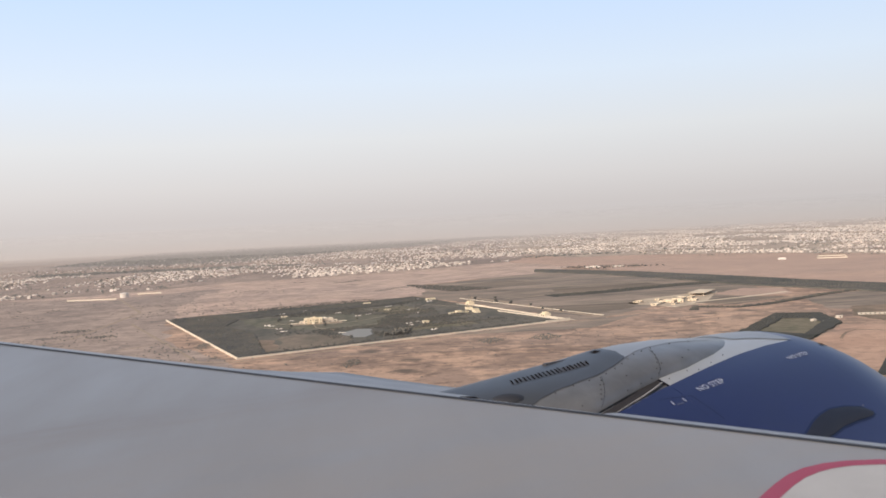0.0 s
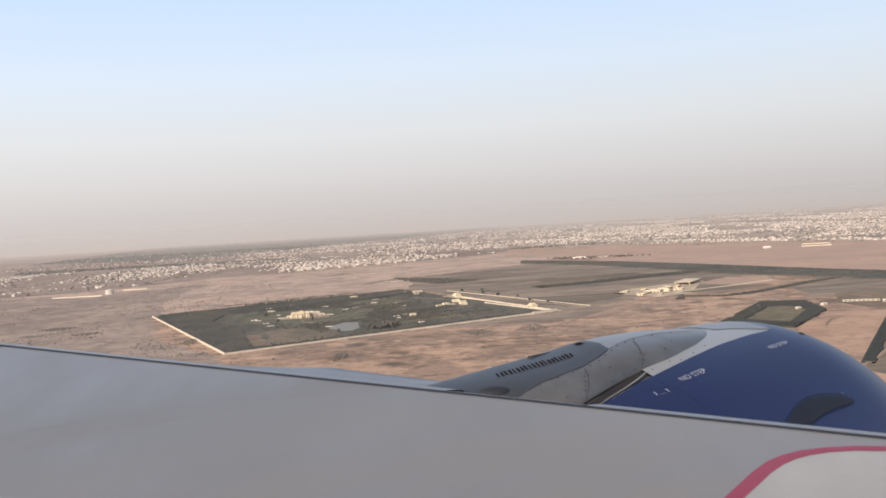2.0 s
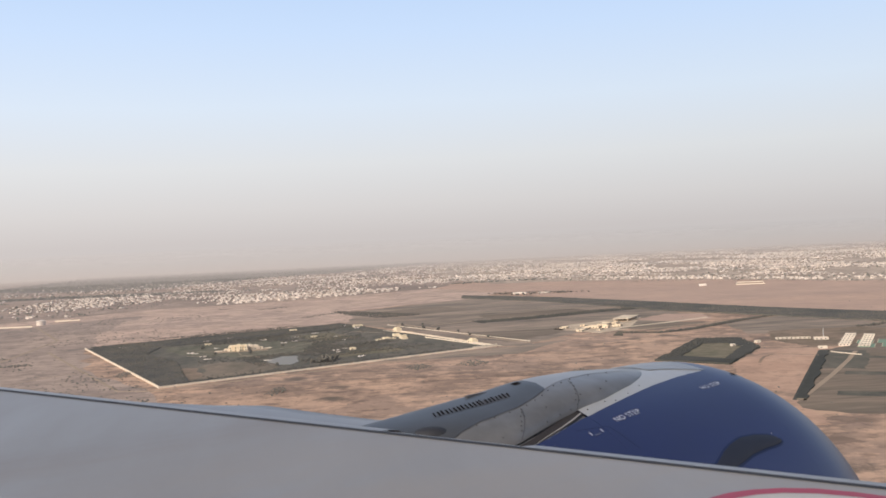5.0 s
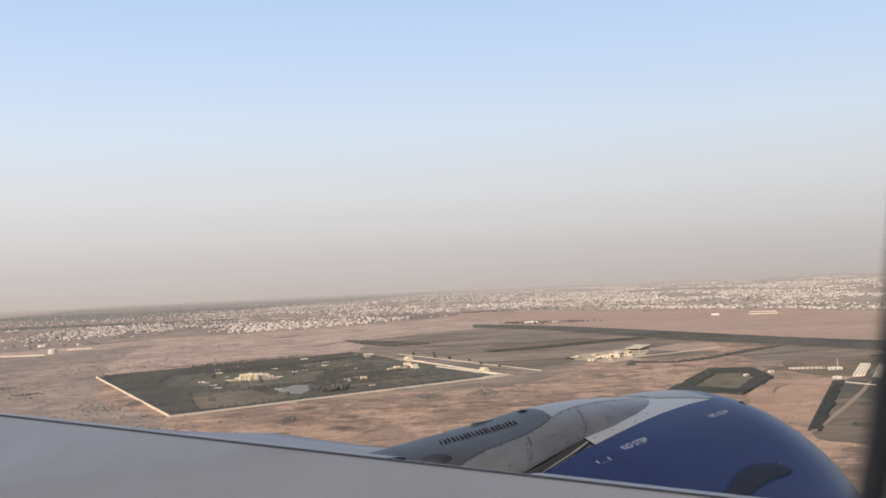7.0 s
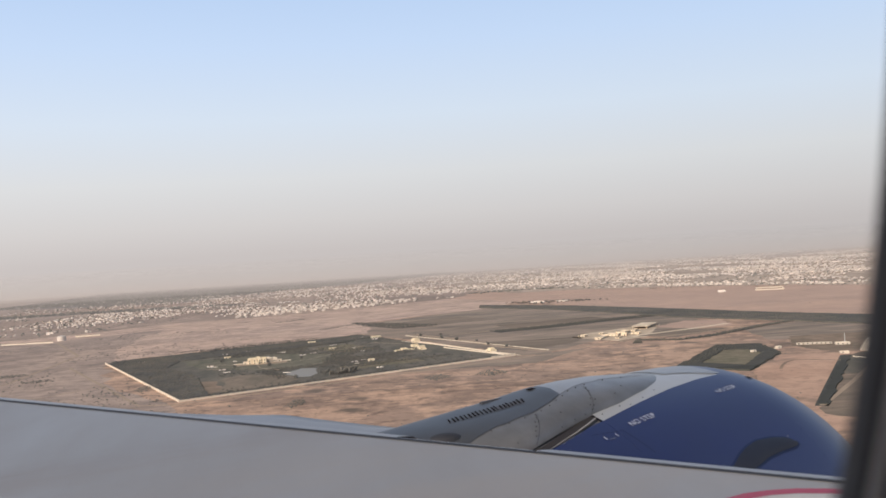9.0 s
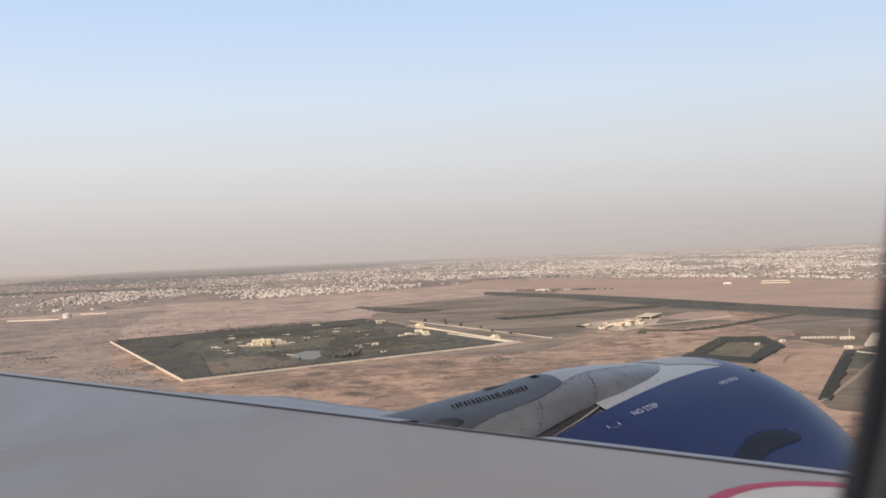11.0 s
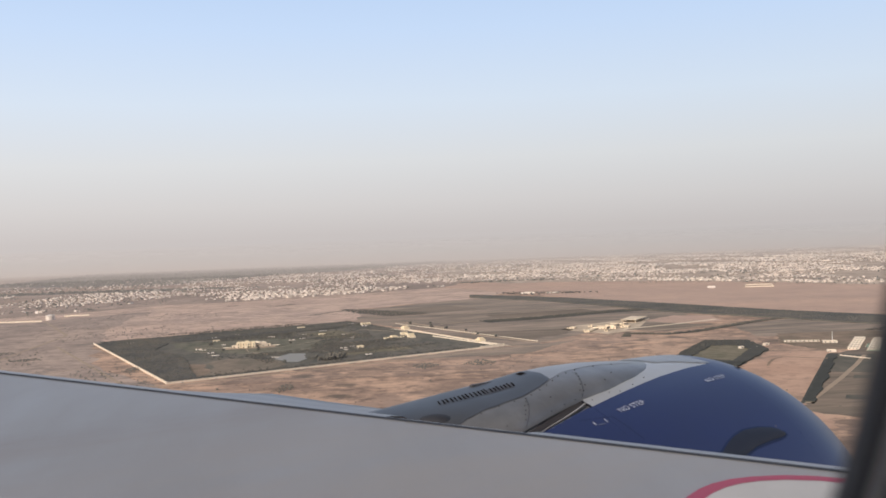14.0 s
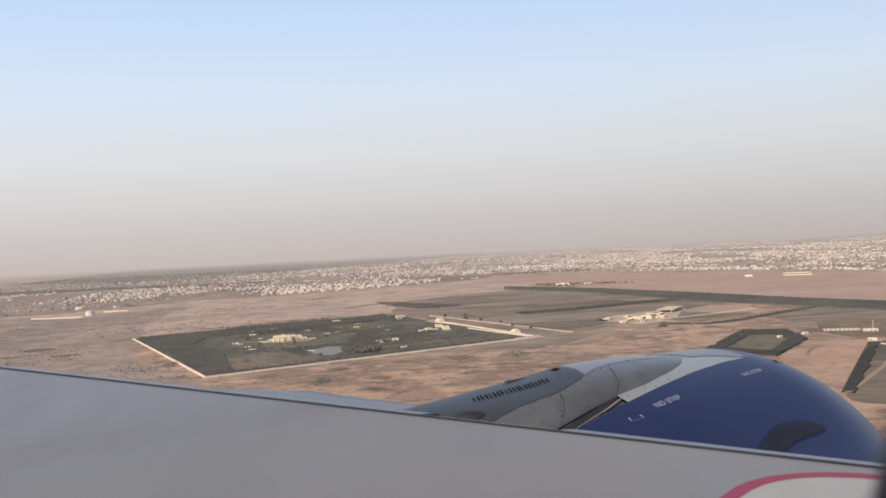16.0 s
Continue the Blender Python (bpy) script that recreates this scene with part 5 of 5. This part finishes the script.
soup("thorn_hedges", *canopy(near, [strip([(318, 792), (370, 894), (415, 983), (462, 1076)], 9)], 0.9), NEARLEAF, "low dark thorn hedges on the sand", "shrubs", True)
scrub = []
for k in range(2000):
    y = rng.uniform(500, 2500)
    x = rng.uniform(-0.62, 0.62) * y
    if noise.noise((x * 0.006, y * 0.006, 3)) > -0.05 and not inside((x, y), [A, B, C, D]):
        h = rng.uniform(0.5, 1.4)
        scrub.append((x * K, y * K, GZ - 0.1, rng.uniform(0, 6), h * 1.6, h))
for k in range(5200):
    y = rng.uniform(820, 2250)
    x = -0.62 * y + rng.uniform(0, 0.40) * y
    if noise.noise((x * 0.011, y * 0.005, 9)) + 0.5 * noise.noise((x * 0.04, y * 0.02, 2)) > 0.16 and not inside((x, y), [A, B, C, D]):
        h = rng.uniform(0.6, 1.7)
        scrub.append((x * K, y * K, GZ - 0.1, rng.uniform(0, 6), h * 2.0, h))
for k in range(2600):
    x, y = rng.uniform(-130, 460), rng.uniform(1250, 2250)
    if noise.noise((x * 0.012, y * 0.006, 5)) > 0.12 and inside((x, y), [(-60, 1300), (135, 1275), (230, 1400), (430, 1520), (470, 1760), (130, 2300), (-150, 2040), (-142, 1780), (-20, 1560), (102, 1310)]):
        h = rng.uniform(0.5, 1.2)
        scrub.append((x * K, y * K, GZ - 0.1, rng.uniform(0, 6), h * 2.0, h))
for line in ([(-487, 2329), (-460, 2353)], [(-380, 2253), (-350, 2273), (-322, 2315)], [(-240, 1942), (-212, 1986), (-169, 2072)]):
    scrub += fill(strip(line, 22), 4.0, 0.9, 1.8, 0.75, (), 1.8)
for px, py, wide, deep in SHRUB_PATCHES:
    scrub += fill([(px - wide, py - deep / 3), (px, py - deep), (px + wide, py), (px + wide / 3, py + deep), (px - wide / 2, py + deep * 0.7)], 2.6, 1.0, 2.2, 0.85)
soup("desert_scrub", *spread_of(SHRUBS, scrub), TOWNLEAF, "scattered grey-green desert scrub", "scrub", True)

# single trees that stand apart
lone = []
for k, (px, py) in enumerate([(-146, 1209), (60, 1500), (30, 1545), (-180, 1190), (345, 1190), (-30, 1660), (6, 1585), (5, 1650), (75, 1440), (100, 1395), (-152, 1222), (-144, 1230),
                              (-240, 1345), (-290, 1350), (-205, 1420), (-325, 1430)]):
    r = random.Random(k)
    t = empty("tree", pose(px * K, py * K, GZ - 0.1, 0, 0, k * 50), "dusty green tree standing by itself", "tree", "single trees")
    s = r.uniform(3.5, 5.5)
    bm = stem(bmesh.new(), r)
    bmesh.ops.scale(bm, vec=(s, s, s), verts=bm.verts[:])
    part("trunk", bm, BARK, t)
    bm = crown(bmesh.new(), r, 14)
    bmesh.ops.scale(bm, vec=(s, s, s), verts=bm.verts[:])
    part("crown", bm, LEAF, t)


# ---- the town ----
def house_template(w, d, h, room):
    bm = boxes((-w / 2, w / 2, -d / 2, d / 2, -0.02, h), (-w / 2, w / 2, -d / 2, -d / 2 + 0.04, h, h + 0.08))
    if room:
        box(bm, 0.05, 0.3, -0.1, 0.25, h, h + 0.25)
    return arrays(bm)


HOUSES = [house_template(1, 0.9, 0.55, True), house_template(1.2, 0.8, 0.45, True), house_template(0.9, 0.9, 0.7, False), house_template(1.1, 1.0, 0.5, False), house_template(1.5, 0.7, 0.4, False)]


FRONT = [(-0.62, 2150), (-0.468, 2232), (-0.409, 2253), (-0.345, 2330), (-0.308, 2500), (-0.171, 2552), (-0.082, 2661), (0.019, 2882), (0.04, 3250), (0.084, 2960), (0.126, 2945), (0.244, 2756), (0.3625, 2513), (0.4617, 2274), (0.62, 2150)]
REAR = [(-0.62, 4500), (-0.3, 4430), (-0.17, 4424), (-0.052, 5150), (0.0375, 5950), (0.13, 5950), (0.62, 5950)]
# how closely built each stretch is, by its bearing and its distance
WEST = [(2150, 0.0), (2250, 0.4), (2400, 0.35), (2440, 0.05), (2560, 0.06), (2620, 0.34), (2900, 0.5), (3250, 0.55), (3300, 0.06), (3450, 0.06), (3520, 0.16), (3900, 0.10), (4200, 0.03), (6000, 0.02)]
MIDDLE = [(2400, 0.4), (2700, 0.55), (3000, 0.45), (3120, 0.15), (3260, 0.5), (4200, 0.5), (4900, 0.3), (6000, 0.15)]
EAST = [(2200, 0.45), (2900, 0.5), (3100, 0.62), (4300, 0.6), (5000, 0.45), (6000, 0.3)]


def town_density(x, y):
    """How built-up the plain is at a plan point."""
    u = x / y
    if not interp(u, FRONT) < y < interp(u, REAR):
        return 0.0
    patch = noise.noise((x * 0.0035, y * 0.0022, 0)) + 0.6 * noise.noise((x * 0.012, y * 0.006, 4))
    west, mid, east = interp(y, WEST), interp(y, MIDDLE), interp(y, EAST)
    d = west + (mid - west) * interp(u, [(-0.34, 0), (-0.27, 1)])
    d += (east - d) * interp(u, [(0.03, 0), (0.16, 1)])
    if 0.03 < u < 0.15 and y < 3350:
        d *= 0.45
    return d * max(0.0, min(1.35, 0.85 + 2.2 * patch))


far, first_houses, dark = [], [], []
y = 2150.0
while y < 5950:
    gap = 11 if y < 3300 else 13
    for x in np.arange(-0.6 * y, 0.6 * y, gap):
        px, py = x + rng.uniform(-7, 7), y + rng.uniform(-11, 11)
        d = town_density(px, py)
        if rng.random() < d:
            size = rng.random()
            w = rng.uniform(3.0, 5.4) if size < 0.86 else rng.uniform(5.5, 8.5) if size < 0.98 else rng.uniform(10, 17)
            row = (px * K, py * K, GZ, rng.choice([0.2, 0.2 + math.pi / 2]) + rng.uniform(-0.1, 0.1), w, rng.uniform(2.9, 4.6))
            (first_houses if py < interp(px / py, FRONT) + 110 and len(first_houses) < 260 and rng.random() < 0.7 else far).append(row)
        elif d > 0.03 and rng.random() < 0.10:
            h = rng.uniform(3, 6)
            dark.append((px * K, py * K, GZ - 0.1, rng.uniform(0, 6), h * 1.6, h))
    y += gap * 2.0
soup("town_houses", *spread_of(HOUSES, far), TOWN, "white and sand-coloured flat-roofed houses of a spread-out town", "houses")
forest = fill([(-2000, 4300), (-1760, 4200), (-1360, 3960), (-1010, 3860), (-850, 4300), (-520, 4680), (-230, 5060), (180, 5650), (180, 6000), (-2000, 6000)], 21, 4, 6.5, 0.75, (), 2.4)
forest += fill([(-1500, 2300), (-1010, 2310), (-770, 2450), (-660, 2640), (-800, 2880), (-1090, 2940), (-1600, 2880)], 10, 1.5, 3.0, 0.12, (), 1.8)
forest += fill([(-1650, 3310), (-1240, 3340), (-900, 3270), (-580, 3335), (-900, 3410), (-1250, 3490), (-1700, 3470)], 10, 2.5, 5, 0.6, (), 1.9)
forest += fill(strip([(110, 3020), (190, 3060), (300, 3090), (420, 3050)], 70), 9, 3, 5, 0.5, (), 1.9) + fill(strip([(560, 2700), (760, 2640), (980, 2350), (1200, 2100)], 22), 9, 2, 4, 0.35, (), 1.9)
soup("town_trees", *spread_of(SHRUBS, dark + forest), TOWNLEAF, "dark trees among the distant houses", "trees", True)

models = []
for k, (w, d, h, room) in enumerate(((5.6, 5.2, 3.2, True), (6.8, 5, 3.0, True), (5, 5, 3.6, False), (6.2, 5.4, 3.1, True))):
    b = empty("house", pose(0, 0, GZ), "pale flat-roofed house at the edge of the town", "house", "town houses")
    part("wall", boxes((-w / 2, w / 2, -d / 2, d / 2, -0.3, h)), TOWNPAINT, b)
    part("parapet", boxes((-w / 2, w / 2, -d / 2, -d / 2 + 0.3, h, h + 0.7), (-w / 2, w / 2, d / 2 - 0.3, d / 2, h, h + 0.9), (-w / 2, -w / 2 + 0.3, -d / 2 + 0.3, d / 2 - 0.3, h, h + 0.9),
                          (w / 2 - 0.3, w / 2, -d / 2 + 0.3, d / 2 - 0.3, h, h + 0.9)), TOWNPAINT, b)
    if room:
        part("stair_room", boxes((0.3, 2.2, -1.2, 1.3, h, h + 1.6)), TOWNPAINT, b)
    for x in (-w / 4, w / 4):
        part("window", boxes((x - 0.7, x + 0.7, -d / 2 - 0.05, -d / 2 + 0.1, 1.2, 2.8)), DARKGLASS, b)
    models.append(b)
used = set()
for k, (x, y, z, turn, w, h) in enumerate(first_houses):
    m = pose(x, y, GZ, 0, 0, math.degrees(turn)) @ Matrix.Scale(interp(x / y, [(-0.1, 1.0), (0.06, 0.72)]) * (0.8 + 0.05 * (k * 7 % 9)), 4)
    j = k % 4
    if j in used:
        copy_thing(models[j], m)
    else:
        models[j].matrix_world = m
        used.add(j)


# ---- glowing backdrop, coloured as the hazy distance behind the town ----
veil = bpy.data.materials.new("glowing_haze_backdrop")
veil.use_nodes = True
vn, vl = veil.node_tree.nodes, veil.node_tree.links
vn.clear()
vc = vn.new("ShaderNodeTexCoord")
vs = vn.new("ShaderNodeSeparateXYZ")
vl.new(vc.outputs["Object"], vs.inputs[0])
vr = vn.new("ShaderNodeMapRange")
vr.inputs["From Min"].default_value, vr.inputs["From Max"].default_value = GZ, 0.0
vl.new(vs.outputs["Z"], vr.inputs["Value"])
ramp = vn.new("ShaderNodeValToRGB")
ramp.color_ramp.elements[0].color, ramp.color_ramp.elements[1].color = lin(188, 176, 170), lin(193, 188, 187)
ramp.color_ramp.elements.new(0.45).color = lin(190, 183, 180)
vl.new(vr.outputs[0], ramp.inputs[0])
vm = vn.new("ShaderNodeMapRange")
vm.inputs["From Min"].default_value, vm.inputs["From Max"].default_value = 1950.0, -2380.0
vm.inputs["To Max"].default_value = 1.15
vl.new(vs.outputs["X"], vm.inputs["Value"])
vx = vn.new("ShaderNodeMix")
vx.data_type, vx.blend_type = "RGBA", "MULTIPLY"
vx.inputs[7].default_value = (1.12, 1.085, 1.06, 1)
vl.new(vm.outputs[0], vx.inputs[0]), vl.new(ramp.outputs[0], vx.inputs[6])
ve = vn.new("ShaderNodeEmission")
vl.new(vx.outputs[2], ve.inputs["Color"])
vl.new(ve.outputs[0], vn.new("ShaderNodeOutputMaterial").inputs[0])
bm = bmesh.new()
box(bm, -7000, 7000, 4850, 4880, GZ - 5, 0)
tagged(link("backdrop", bm, veil), "glowing backdrop coloured as pale pinkish haze along the horizon", "backdrop", kind="structure")


# glowing see-through sheets stand in for haze, denser towards the horizon
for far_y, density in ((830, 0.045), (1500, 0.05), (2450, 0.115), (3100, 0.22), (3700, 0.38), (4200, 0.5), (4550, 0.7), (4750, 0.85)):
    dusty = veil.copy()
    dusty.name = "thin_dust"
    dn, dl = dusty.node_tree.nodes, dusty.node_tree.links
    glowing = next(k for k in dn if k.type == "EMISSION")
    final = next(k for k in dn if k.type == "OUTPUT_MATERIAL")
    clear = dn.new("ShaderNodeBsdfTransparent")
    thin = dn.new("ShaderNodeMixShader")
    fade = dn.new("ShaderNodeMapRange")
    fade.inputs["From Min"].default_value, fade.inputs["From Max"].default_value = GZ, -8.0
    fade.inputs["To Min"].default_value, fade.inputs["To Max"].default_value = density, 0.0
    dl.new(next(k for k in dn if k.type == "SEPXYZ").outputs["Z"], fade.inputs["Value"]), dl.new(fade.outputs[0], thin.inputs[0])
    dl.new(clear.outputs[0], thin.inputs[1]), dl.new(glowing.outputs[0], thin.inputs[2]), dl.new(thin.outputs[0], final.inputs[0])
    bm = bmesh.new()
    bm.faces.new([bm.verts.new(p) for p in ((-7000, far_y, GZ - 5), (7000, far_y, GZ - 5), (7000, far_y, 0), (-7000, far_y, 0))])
    tagged(link("backdrop", bm, dusty), "see-through glowing sheet standing in for haze", "backdrop", kind="structure")
